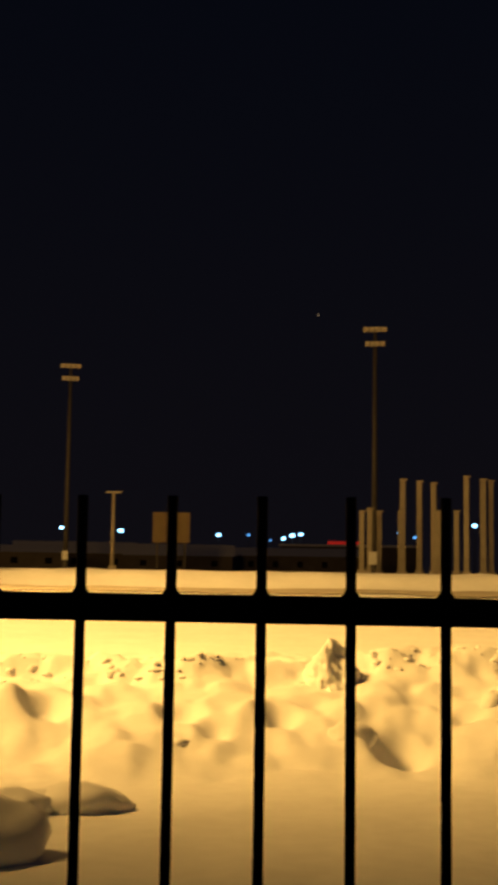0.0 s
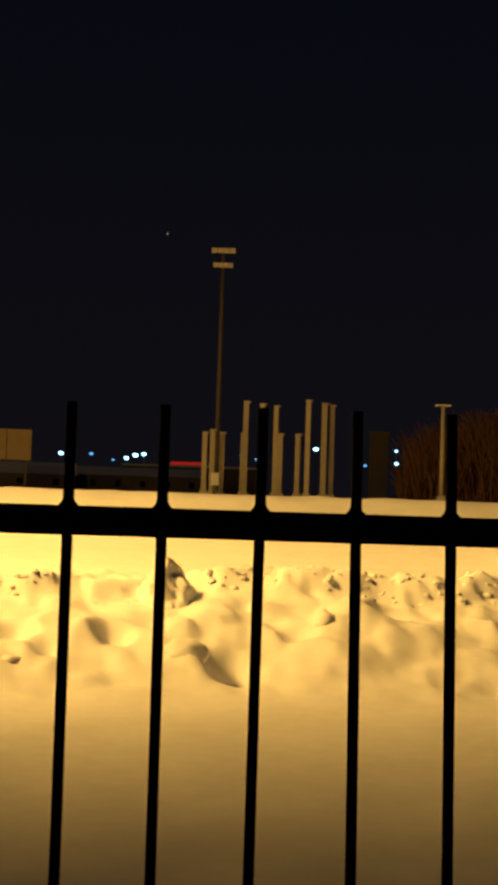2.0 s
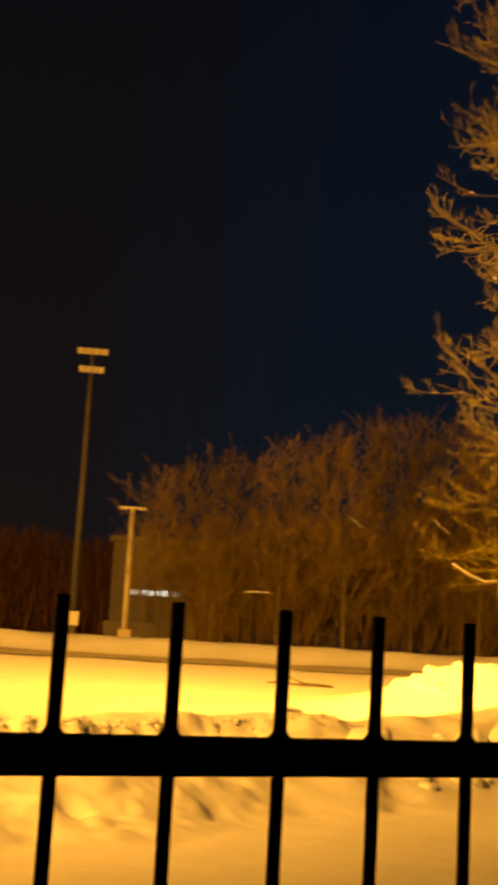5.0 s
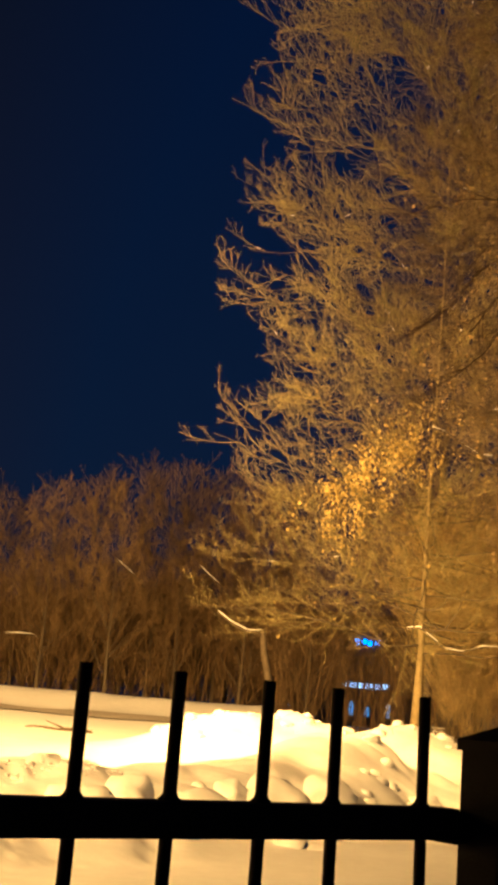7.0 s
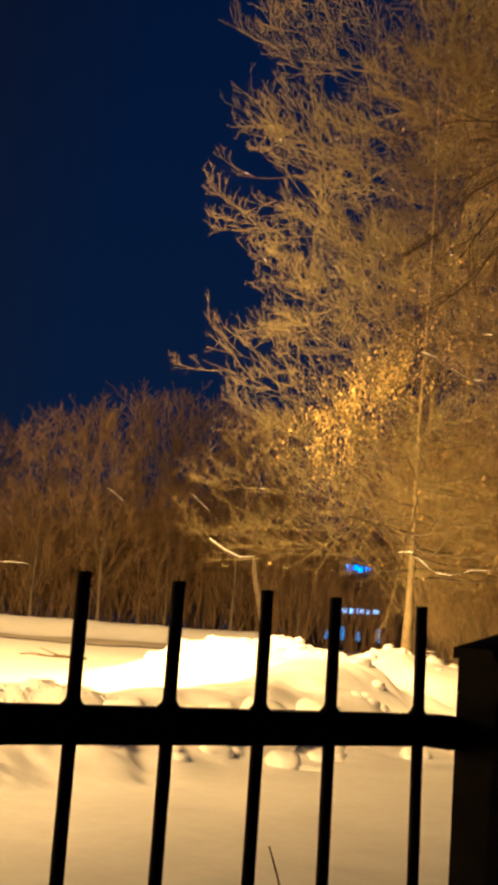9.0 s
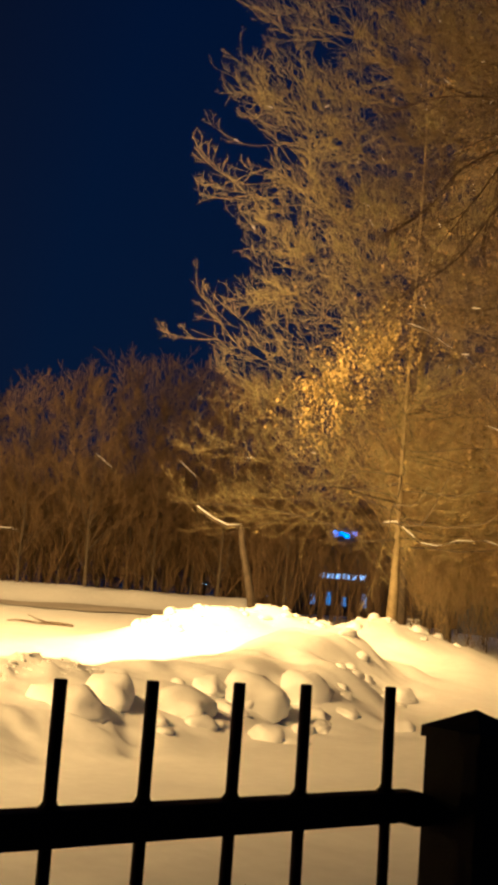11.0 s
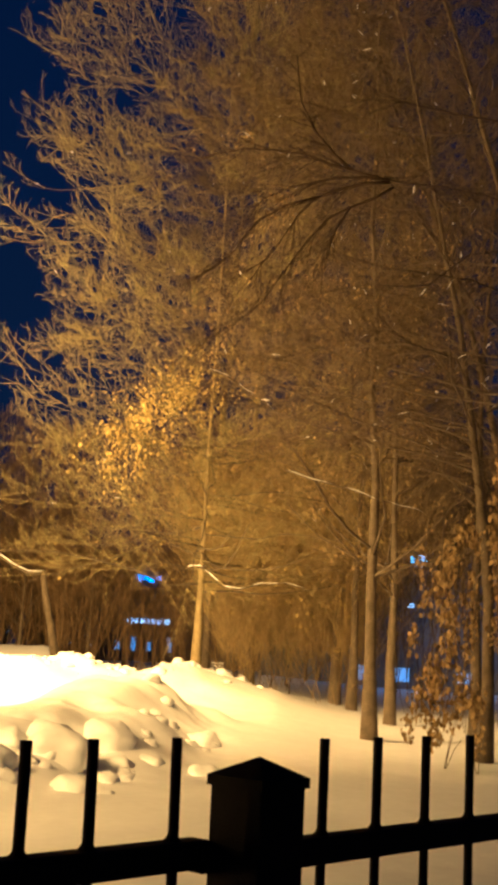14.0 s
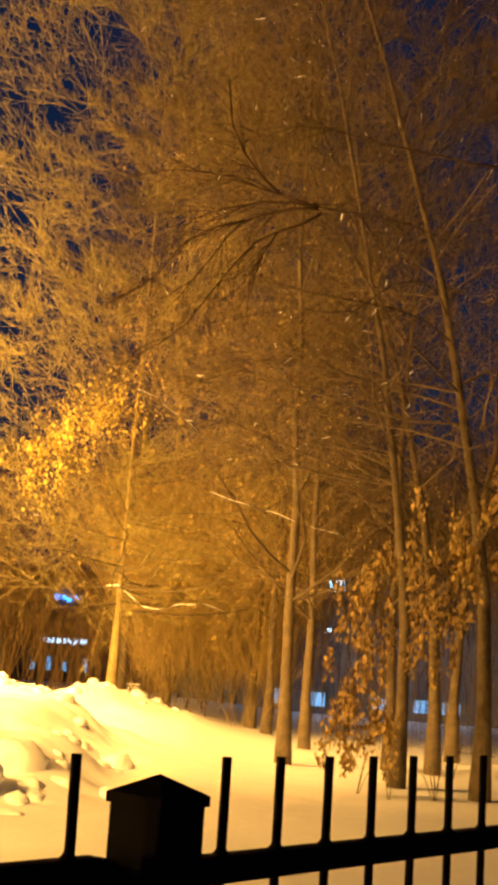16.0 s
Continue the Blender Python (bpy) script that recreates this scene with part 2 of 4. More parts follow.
def height(x, y):
    r = math.hypot(x, y)
    az = math.degrees(math.atan2(x, y))
    h = 0.27 + 0.05 * noise.noise((x * 0.35, y * 0.35, 0)) + 0.012 * noise.noise((x * 2.1, y * 2.1, 4))
    side = 1 - step(47, 54, az)                      # the car park; the wooded strip lies past it
    front = step(-75, -60, az) * side
    s = y - float(np.interp(x, FOOT_X, FOOT_Y)) + 0.35 * noise.noise((x * 0.5, 0, 7))
    if -80 < az < 75:
        plaza = step(13, 50, r) * 0.95
        h += (plaza - 0.05) * step(1.8, 4.2, s) * front
        crest = (0.62 + 0.14 * noise.noise((x * 0.45, 2, 1))) * (1 - step(15.5, 20, x))
        up = step(-0.2, 2.1, s) * (1 - step(2.6, 4.6, s))
        h += crest * up
        if x < 10:
            rim = s + 0.14 * noise.noise((x * 2.3, y * 2.3, 51)) + 0.05 * noise.noise((x * 7, y * 7, 52))
            h += (0.15 * step(1.88, 2.12, rim) - 0.09 * step(0.9, 1.9, s)) * (1 - step(2.5, 4.2, s)) * (1 - step(7, 10, x))
        face = step(-0.3, 0.4, s) * (1 - step(2.2, 3.4, s)) * (1 - step(17, 21, x))
        if face > 0:
            calm = 0.55 + 0.45 * noise.noise((x * 0.8, y * 0.8, 12))
            big = 0.075 + 0.11 * step(7, 10, x)
            h += face * (big * (1 - 0.65 * (1 - step(6, 9, x)) * step(1.1, 1.9, s)) * lumps(x, y, 1.0 + 0.35 * step(7, 10, x), 1.0) + 0.065 * lumps(x + 3, y, 0.55, 5.0) * calm + (0.07 * lumps(x, y + 2, 0.34, 44.0) * step(-0.1, 0.3, noise.noise((x * 1.1, y * 1.1, 60))) + 0.035 * noise.noise((x * 4.2, y * 4.2, 61)) + 0.022 * noise.noise((x * 8.5, y * 8.5, 62))) * (1 - step(6, 9, x))
                         + 0.07 * noise.noise((x * 1.3, y * 1.3, 3)) - 0.05
                         - 0.09 * step(0.1, 0.95, lumps(x, y + 9, 0.75, 14.0)) * step(-0.05, 0.25, noise.noise((x * 0.9, y * 0.9, 40))) * step(5, 8, x))
            for hx, hy, hr in HOLLOWS if x < 7 else ():
                h += 0.5 * hr * math.exp(-((x - hx + 0.9 * hr) ** 2 + (y - hy + 0.1 * hr) ** 2) / (1.1 * hr) ** 2)
                h -= 0.85 * hr * math.exp(-(((x - hx) / (0.85 * hr)) ** 2 + ((y - hy) / (0.8 * hr)) ** 2) ** 2.2)
            edge = math.exp(-((s - 2.08) / 0.3) ** 2) * (1 - step(8, 12, x))
            h += edge * (0.02 * (1 - 2 * abs(noise.noise((x * 2.6, y * 2.6, 9)))) + 0.03 * noise.noise((x * 7.5, y * 7.5, 19)) + 0.045 * lumps(x, y, 0.15, 31.0) + 0.04 * lumps(x, y, 0.27, 37.0) + 0.02 * noise.noise((x * 13, y * 13, 23)))
        # swell and great ploughed heap at the corner of the car park
        h += 0.42 * math.exp(-((x - 15.5) / 3.4) ** 2 - ((y - 15.0) / 2.3) ** 2)
        u, v = (x - 20.8) * 0.90 + (y - 19.8) * -0.44, (x - 20.8) * 0.44 + (y - 19.8) * 0.90
        heap = math.exp(-(u / 3.9) ** 4 - (v / 1.8) ** 2)
        if heap > 0.01:
            h += heap * (0.92 + 0.22 * noise.noise((x * 0.9, y * 0.9, 21)) + 0.10 * lumps(x, y, 0.8, 8.0))
        # the strip rises gently from the trunks towards the tall tree
        h += step(45, 50, az) * step(15, 33, r) * float(np.interp(az, RISE_AZ, RISE))
        # far bank
        if r > 40:
            h += (0.58 * step(47, 50, r) - 0.08 * math.exp(-((r - 46) / 1.6) ** 2)) * front
            h += 0.10 * noise.noise((x * 0.55, y * 0.55, 30)) * math.exp(-((r - 50) / 3) ** 2) * front
            h += 0.10 * step(50, 80, r) * front
        # wheel ruts in the car park
        if 20 < r < 46 and front > 0:
            h += 0.04 * noise.noise((x * 0.25, y * 1.6, 17)) * front * step(20, 24, r)
    return h


def build_ground():
    azs = [*np.arange(-180, -16, 6.0), *np.arange(-16, 32, 0.22), *np.arange(32, 74, 0.29), *np.arange(74, 180, 6.0)]
    rs = [0.6, 1.2, 2.0, 3.0, 3.8]
    while rs[-1] < 30:
        rs.append(rs[-1] + (0.042 if 9.2 < rs[-1] < 11.6 else max(0.075, rs[-1] * 0.0042)))
    while rs[-1] < 60:
        rs.append(rs[-1] * 1.010)
    while rs[-1] < 4000:
        rs.append(rs[-1] * 1.12)
    cs = [(math.sin(radians(a)), math.cos(radians(a))) for a in azs]
    n = len(azs)
    verts = [(r * sx, r * cy, height(r * sx, r * cy)) for r in rs for sx, cy in cs]
    faces = [(i * n + j, i * n + (j + 1) % n, (i + 1) * n + (j + 1) % n, (i + 1) * n + j) for i in range(len(rs) - 1) for j in range(n)]
    faces.append(tuple(range(n))[::-1])
    faces = [f[::-1] for f in faces]
    me = bpy.data.meshes.new("ground")
    me.from_pydata(verts, [], faces)
    me.update()
    ob = finish("ground", me, SNOW, smooth=True)
    tagged(ob, "deep lumpy snow with ploughed banks under sodium light", "snow", kind="structure")


build_ground()


def build_groove_shade():
    """Strip of darkened snow, painted as the shade in the groove at the foot of the far bank."""
    bm = bmesh.new()
    rows = []
    for a in np.arange(-20, 46, 0.5):
        w = 0.5 * noise.noise((a * 0.3, 5, 0))
        ring = []
        for r in (40.5 + w, 42.2 + w, 44.0 + w, 45.6 + w * 0.6, 47.0 + w * 0.6):
            q = polar(a, r)
            ring.append(bm.verts.new((q.x, q.y, height(q.x, q.y) + 0.04)))
        rows.append(ring)
    for a, b in zip(rows, rows[1:]):
        for k in range(4):
            bm.faces.new((a[k], a[k + 1], b[k + 1], b[k]))
    bmesh.ops.recalc_face_normals(bm, faces=bm.faces)
    ob = part("road", bm, GROOVESHADE, smooth=True)
    tagged(ob, "darkened snow strip standing for the shaded groove along the far bank", "road", kind="structure")


build_groove_shade()


def clod(bm, at_, size, rng):
    made = bmesh.ops.create_icosphere(bm, subdivisions=3 if size > 0.12 else 2, radius=size)["verts"]
    seed = rng.random() * 50
    sx, sy, sz = rng.uniform(0.8, 1.4), rng.uniform(0.8, 1.3), rng.uniform(0.6, 0.9)
    for v in made:
        k = 1 + 0.32 * noise.noise(v.co / size * 1.3 + Vector((seed, 0, 0))) + 0.16 * noise.noise(v.co / size * 3.1 + Vector((0, seed, 0)))
        v.co = Vector((v.co.x * sx * k, v.co.y * sy * k, v.co.z * sz * k)) + at_


def crumbs(name, rows, rng, material, label):
    """One mesh of many broken lumps, rows of place and size."""
    ball = bmesh.new()
    bmesh.ops.create_icosphere(ball, subdivisions=2, radius=1.0)
    base = [v.co.copy() for v in ball.verts]
    tris = [[v.index for v in f.verts] for f in ball.faces]
    ball.free()
    verts, faces = [], []
    for q, size in rows:
        seed, off = rng.random() * 50, len(verts)
        sx, sy, sz = rng.uniform(0.8, 1.5), rng.uniform(0.8, 1.4), rng.uniform(0.5, 0.85)
        for v in base:
            k = size * (1 + 0.55 * noise.noise(v * 1.6 + Vector((seed, 0, 0))))
            verts.append((q[0] + v.x * sx * k, q[1] + v.y * sy * k, q[2] + v.z * sz * k))
        faces += [[i + off for i in f] for f in tris]
    me = bpy.data.meshes.new(name)
    me.from_pydata(verts, [], faces)
    ob = finish(name, me, material, smooth=True)
    tagged(ob, label, "snow crumbs", kind="stuff")


def build_clods():
    rng = random.Random(4)
    rows = []
    for _ in range(900):
        x = rng.uniform(-3.4, 9.5)
        y = float(np.interp(x, FOOT_X, FOOT_Y)) + rng.gauss(2.02, 0.15) - 0.35 * noise.noise((x * 0.5, 0, 7))
        if noise.noise((x * 1.4, y * 1.4, 70)) < -0.22:
            continue
        size = 0.012 + 0.030 * rng.random() ** 2
        rows.append(((x, y, height(x, y) - size * 0.42), size))
    for _ in range(150):
        u, v = rng.uniform(-3.4, 3.8), rng.gauss(0.1, 0.5)
        x, y = 20.8 + 0.90 * u + 0.44 * v, 19.8 - 0.44 * u + 0.90 * v
        size = 0.04 + 0.13 * rng.random() ** 2
        rows.append(((x, y, height(x, y) - size * 0.1), size))
    crumbs("snow_crumbs", rows, rng, CRUST, "crumbled lumps of ploughed snow along the bank")
    # larger blocks on the face of the bank
    for i in range(32):
        if i < 4:
            x = rng.uniform(-2.4, 5.0)
            y = float(np.interp(x, FOOT_X, FOOT_Y)) + rng.uniform(0.2, 1.9)
            size = rng.uniform(0.06, 0.14)
        else:
            x = rng.uniform(8.5, 16.5)
            y = float(np.interp(x, FOOT_X, FOOT_Y)) + rng.uniform(0.3, 1.7)
            size = rng.uniform(0.07, 0.15)
        bm = bmesh.new()
        clod(bm, Vector((0, 0, 0)), size, rng)
        ob = part("snow_block", bm, SNOW, smooth=True)
        ob.location = (x, y, height(x, y) - size * 0.25)
        tagged(ob, "rounded block of snow in the ploughed bank", "snow block", group="snow blocks in the bank")
    # great pillows of snow pushed up along the foot of the bank
    for x, y, size in ((7.8, 10.5, 0.31), (8.6, 10.9, 0.31), (9.5, 10.8, 0.34), (10.5, 11.4, 0.22), (11.0, 11.2, 0.34), (12.4, 11.6, 0.33), (10.8, 11.1, 0.16), (9.5, 10.5, 0.2),
                       (10.2, 10.1, 0.22), (12.1, 11.1, 0.18), (12.7, 11.1, 0.16), (13.1, 10.6, 0.21), (15.3, 12.3, 0.22), (10.4, 9.8, 0.14), (11.8, 10.8, 0.15)):
        bm = bmesh.new()
        clod(bm, Vector((0, 0, 0)), size, rng)
        ob = part("snow_block", bm, SNOW, smooth=True)
        ob.location = (x, y, height(x, y) - size * (0.08 if size > 0.2 else 0.3))
        ob.rotation_euler = (0, radians(8), radians(-25))
        tagged(ob, "great rounded pillow of snow in the ploughed bank", "snow block", group="snow blocks in the bank")
    # tall broken block on the crest
    bm = bmesh.new()
    for v in bmesh.ops.create_icosphere(bm, subdivisions=5, radius=1.0)["verts"]:
        up = max(0.0, v.co.z)
        rough = 1 + 0.40 * noise.noise(v.co * 1.7 + Vector((3, 0, 0))) + 0.22 * noise.noise(v.co * 3.7) + 0.14 * noise.noise(Vector((v.co.x * 6, v.co.y * 6, v.co.z * 12)))
        wide = 0.27 * (1 - 0.62 * up ** 1.2) * rough
        v.co = Vector((v.co.x * wide - 0.04 * up, v.co.y * wide, v.co.z * (0.40 if v.co.z > 0 else 0.12) * (0.75 + 0.25 * rough)))
    ob = part("snow_block", bm, CRUST, smooth=True)
    ob.location = (0.69, 10.2, height(0.69, 10.2) - 0.03)
    tagged(ob, "jagged upright block of snow on the bank", "snow block", group="snow blocks in the bank")
    rng = random.Random(12)
    for x, y, sz, wide_, tall_ in ((-1.27, 6.05, 0.27, 1.0, 1.45), (-0.93, 7.3, 0.22, 1.35, 0.75), (-1.3, 7.1, 0.18, 1.1, 0.8)):
        bm = bmesh.new()
        clod(bm, Vector((0, 0, 0)), sz, rng)
        for k in range(5):
            turn = rng.uniform(0, 6.283)
            clod(bm, Vector((0.75 * sz * math.cos(turn), 0.6 * sz * math.sin(turn), rng.uniform(-0.3, 0.35) * sz)), sz * rng.uniform(0.3, 0.55), rng)
        ob = part("snow_block", bm, SNOW, smooth=True)
        ob.location = (x, y, height(x, y) + sz * 0.12)
        ob.scale = (wide_, 1.0, tall_)
        tagged(ob, "large rounded block of snow lying before the bank", "snow block", group="snow blocks in the bank")


build_clods()


# ---------------------------------------------------------------- iron fence
def build_fence():
    fence = tagged(new("fence"), "black iron picket fence with a square capped post", "fence")
    fence.location = (0.02, 1.49, 0.1)
    top, r1, r0 = EYE + 0.094, EYE - 0.023, EYE - 0.056
    a, b = radians(-5.3), radians(-5.36)
    da, db = Vector((math.cos(a), math.sin(a), 0)), Vector((math.cos(b), math.sin(b), 0))
    oa, ob_ = Vector((0, 1.492, 0)), Vector((1.509, 1.294, 0))
    turn = Matrix.Rotation(a, 4, "Z")
    r_ = 0.0064
    bm = tube([(0, 0, 0.12), (0, 0, top - 0.001), (0, 0, top)], [r_, r_, r_ * 0.86], 14)
    picket_mesh = bpy.data.meshes.new("picket")
    bm.to_mesh(picket_mesh)
    bm.free()
    picket_mesh.materials.append(IRON)
    # bead of weld where picket and rail meet
    bm = tube([(0, 0, r1 - 0.004), (0, 0, r1 + 0.001), (0, 0, r1 + 0.004), (0, 0, r1 + 0.008)], [r_ + 0.005, r_ + 0.0045, r_ + 0.0015, r_ * 0.98], 12)
    weld_mesh = bpy.data.meshes.new("weld")
    bm.to_mesh(weld_mesh)
    bm.free()
    weld_mesh.materials.append(IRON)
    # the pickets stand slightly out of step
    left = [-0.2025 - 0.1079 * i for i in range(12, 0, -1)] + [-0.2025, -0.0930, 0.0150, 0.1205, 0.2312, 0.3395, 0.4475, 0.5550, 0.6630, 0.7710, 0.8812, 0.9850, 1.0940, 1.1875, 1.3175]
    tilt = {0.3395: -0.7, 0.4475: -0.8, 1.1875: -0.9, 1.3175: -1.35}
    places = [oa + da * s for s in left] + [ob_ + db * (0.001 + 0.1139 * i) for i in range(0, 16)]
    inv = Matrix.Translation(-fence.location)
    rng = random.Random(2)
    tilts = [tilt.get(s, rng.gauss(0, 0.04)) for s in left] + [rng.gauss(0, 0.04) for _ in range(16)]
    for q, by in zip(places, tilts):
        for mesh, name in ((picket_mesh, "picket"), (weld_mesh, "weld")):
            ob = new(name, mesh)
            ob.parent = fence
            lean = pose(-1.63 * radians(by), 0, 0, 0, by, 0) if name == "picket" else Matrix()
            ob.matrix_basis = inv @ Matrix.Translation(q) @ turn @ lean
    c = Vector((1.394, 1.3106, 0))
    for o, d, s0, s1 in ((oa, da, -1.7, 1.365), (ob_, db, -0.07, 2.2)):
        bm = box(s0, s1, -0.0155, 0.0155, r0, r1, 0.003)
        ob = part("rail", bm, IRON, fence)
        ob.matrix_basis = inv @ Matrix.Translation(o) @ turn
        bm = box(s0, s1, -0.0155, 0.0155, 0.30, 0.335, 0.003)
        ob = part("rail", bm, IRON, fence)
        ob.matrix_basis = inv @ Matrix.Translation(o) @ turn
    w = 0.040
    post = part("post", box(-w, w, -w, w, 0.05, EYE + 0.047, 0.003), IRON, fence, "square black iron post")
    post.matrix_basis = inv @ Matrix.Translation(c) @ turn
    bm = bmesh.new()
    e = w + 0.0035
    ring = [[bm.verts.new((sx * e, sy * e, z)) for sx, sy in ((-1, -1), (1, -1), (1, 1), (-1, 1))] for z in (EYE + 0.040, EYE + 0.052)]
    tip = bm.verts.new((0, 0, EYE + 0.0745))
    for k in range(4):
        bm.faces.new((ring[0][k], ring[0][(k + 1) % 4], ring[1][(k + 1) % 4], ring[1][k]))
        bm.faces.new((ring[1][k], ring[1][(k + 1) % 4], tip))
    bm.faces.new(ring[0][::-1])
    ob = part("cap", bm, IRON, post, "pyramid post cap")
    # bracket that holds the rail to the post
    ob = part("bracket", box(-0.062, -0.038, -0.02 + 0.045, 0.02 + 0.045, r0 - 0.003, r1 - 0.006, 0.003), IRON, fence)
    ob.matrix_basis = inv @ Matrix.Translation(c) @ turn


build_fence()


# ---------------------------------------------------------------- trees
def tubes(lines, radii, sides):
    """Round bars for an array of lines (count, points, 3)."""
    n, k, _ = lines.shape
    tan = np.empty_like(lines)
    tan[:, 1:-1] = lines[:, 2:] - lines[:, :-2]
    tan[:, 0], tan[:, -1] = lines[:, 1] - lines[:, 0], lines[:, -1] - lines[:, -2]
    tan /= np.linalg.norm(tan, axis=2, keepdims=True) + 1e-9
    ref = np.where(np.abs(tan[..., :1]) < 0.8, np.array([1.0, 0, 0]), np.array([0, 1.0, 0]))
    u = np.cross(tan, ref)
    u /= np.linalg.norm(u, axis=2, keepdims=True) + 1e-9
    v = np.cross(tan, u)
    ang = np.arange(sides) * 2 * math.pi / sides
    ring = np.cos(ang)[:, None] * u[:, :, None, :] + np.sin(ang)[:, None] * v[:, :, None, :]
    verts = (lines[:, :, None, :] + radii[:, :, None, None] * ring).reshape(-1, 3)
    i, j, s = np.meshgrid(np.arange(n), np.arange(k - 1), np.arange(sides), indexing="ij")
    base = (i * k + j) * sides
    s2 = (s + 1) % sides
    faces = np.stack([base + s, base + s2, base + sides + s2, base + sides + s], -1).reshape(-1, 4)
    return verts, faces[:, ::-1]


def mesh_of(name, groups):
    vs, fs, off = [], [], 0
    for verts, faces in groups:
        vs.append(verts)
        fs.append(faces + off)
        off += len(verts)
    verts, faces = np.concatenate(vs), np.concatenate(fs)
    me = bpy.data.meshes.new(name)
    me.vertices.add(len(verts))
    me.vertices.foreach_set("co", verts.astype(np.float32).ravel())
    me.loops.add(len(faces) * 4)
    me.loops.foreach_set("vertex_index", faces.astype(np.int32).ravel())
    me.polygons.add(len(faces))
    me.polygons.foreach_set("loop_start", np.arange(0, len(faces) * 4, 4, dtype=np.int32))
    me.update(calc_edges=True)
    return me


def unit(a):
    return a / (np.linalg.norm(a, axis=-1, keepdims=True) + 1e-9)


def sprout(rng, parents, prad, count, t0, t1, length, ratio, spread, up, tropism, wiggle, k, rmin, thin=0.6, shape=None, lo=0.6):
    """Side branches on all parents. Returns lines and radii."""
    n, kp, _ = parents.shape
    t = t0 + (t1 - t0) * rng.uniform(0, 1, (n, count)) ** 0.8
    f = t * (kp - 1)
    i = np.minimum(f.astype(int), kp - 2)
    w = (f - i)[..., None]
    rows = np.arange(n)[:, None]
    start = parents[rows, i] * (1 - w) + parents[rows, i + 1] * w
    tan = unit(parents[rows, i + 1] - parents[rows, i])
    rad = prad[rows, i] * (1 - w[..., 0]) + prad[rows, i + 1] * w[..., 0]
    side = rng.normal(size=(n, count, 3))
    side = unit(side - (side * tan).sum(-1, keepdims=True) * tan)
    lift = up(t)[..., None] if callable(up) else up
    d = unit(tan + spread * side + lift * np.array([0, 0, 1.0]))
    plen = np.linalg.norm(np.diff(parents, axis=1), axis=2).sum(1)[:, None]
    size = (plen * ratio if length is None else length) * rng.uniform(lo, 1.15, (n, count)) * (shape(t) if shape else 1 - 0.28 * t)
    d, start, size, rad = d.reshape(-1, 3), start.reshape(-1, 3), size.reshape(-1), rad.reshape(-1)
    pts = [start]
    for _ in range(k - 1):
        d = unit(d + np.array([0, 0, tropism]) + rng.normal(size=d.shape) * wiggle)
        pts.append(pts[-1] + d * (size / (k - 1))[:, None])
    lines = np.stack(pts, 1)
    r0 = np.maximum(rmin, np.minimum(rad * thin, size * 0.013))
    taper = np.linspace(1, 0.2, k)
    return lines, np.maximum(rmin * 0.6, r0[:, None] * taper)


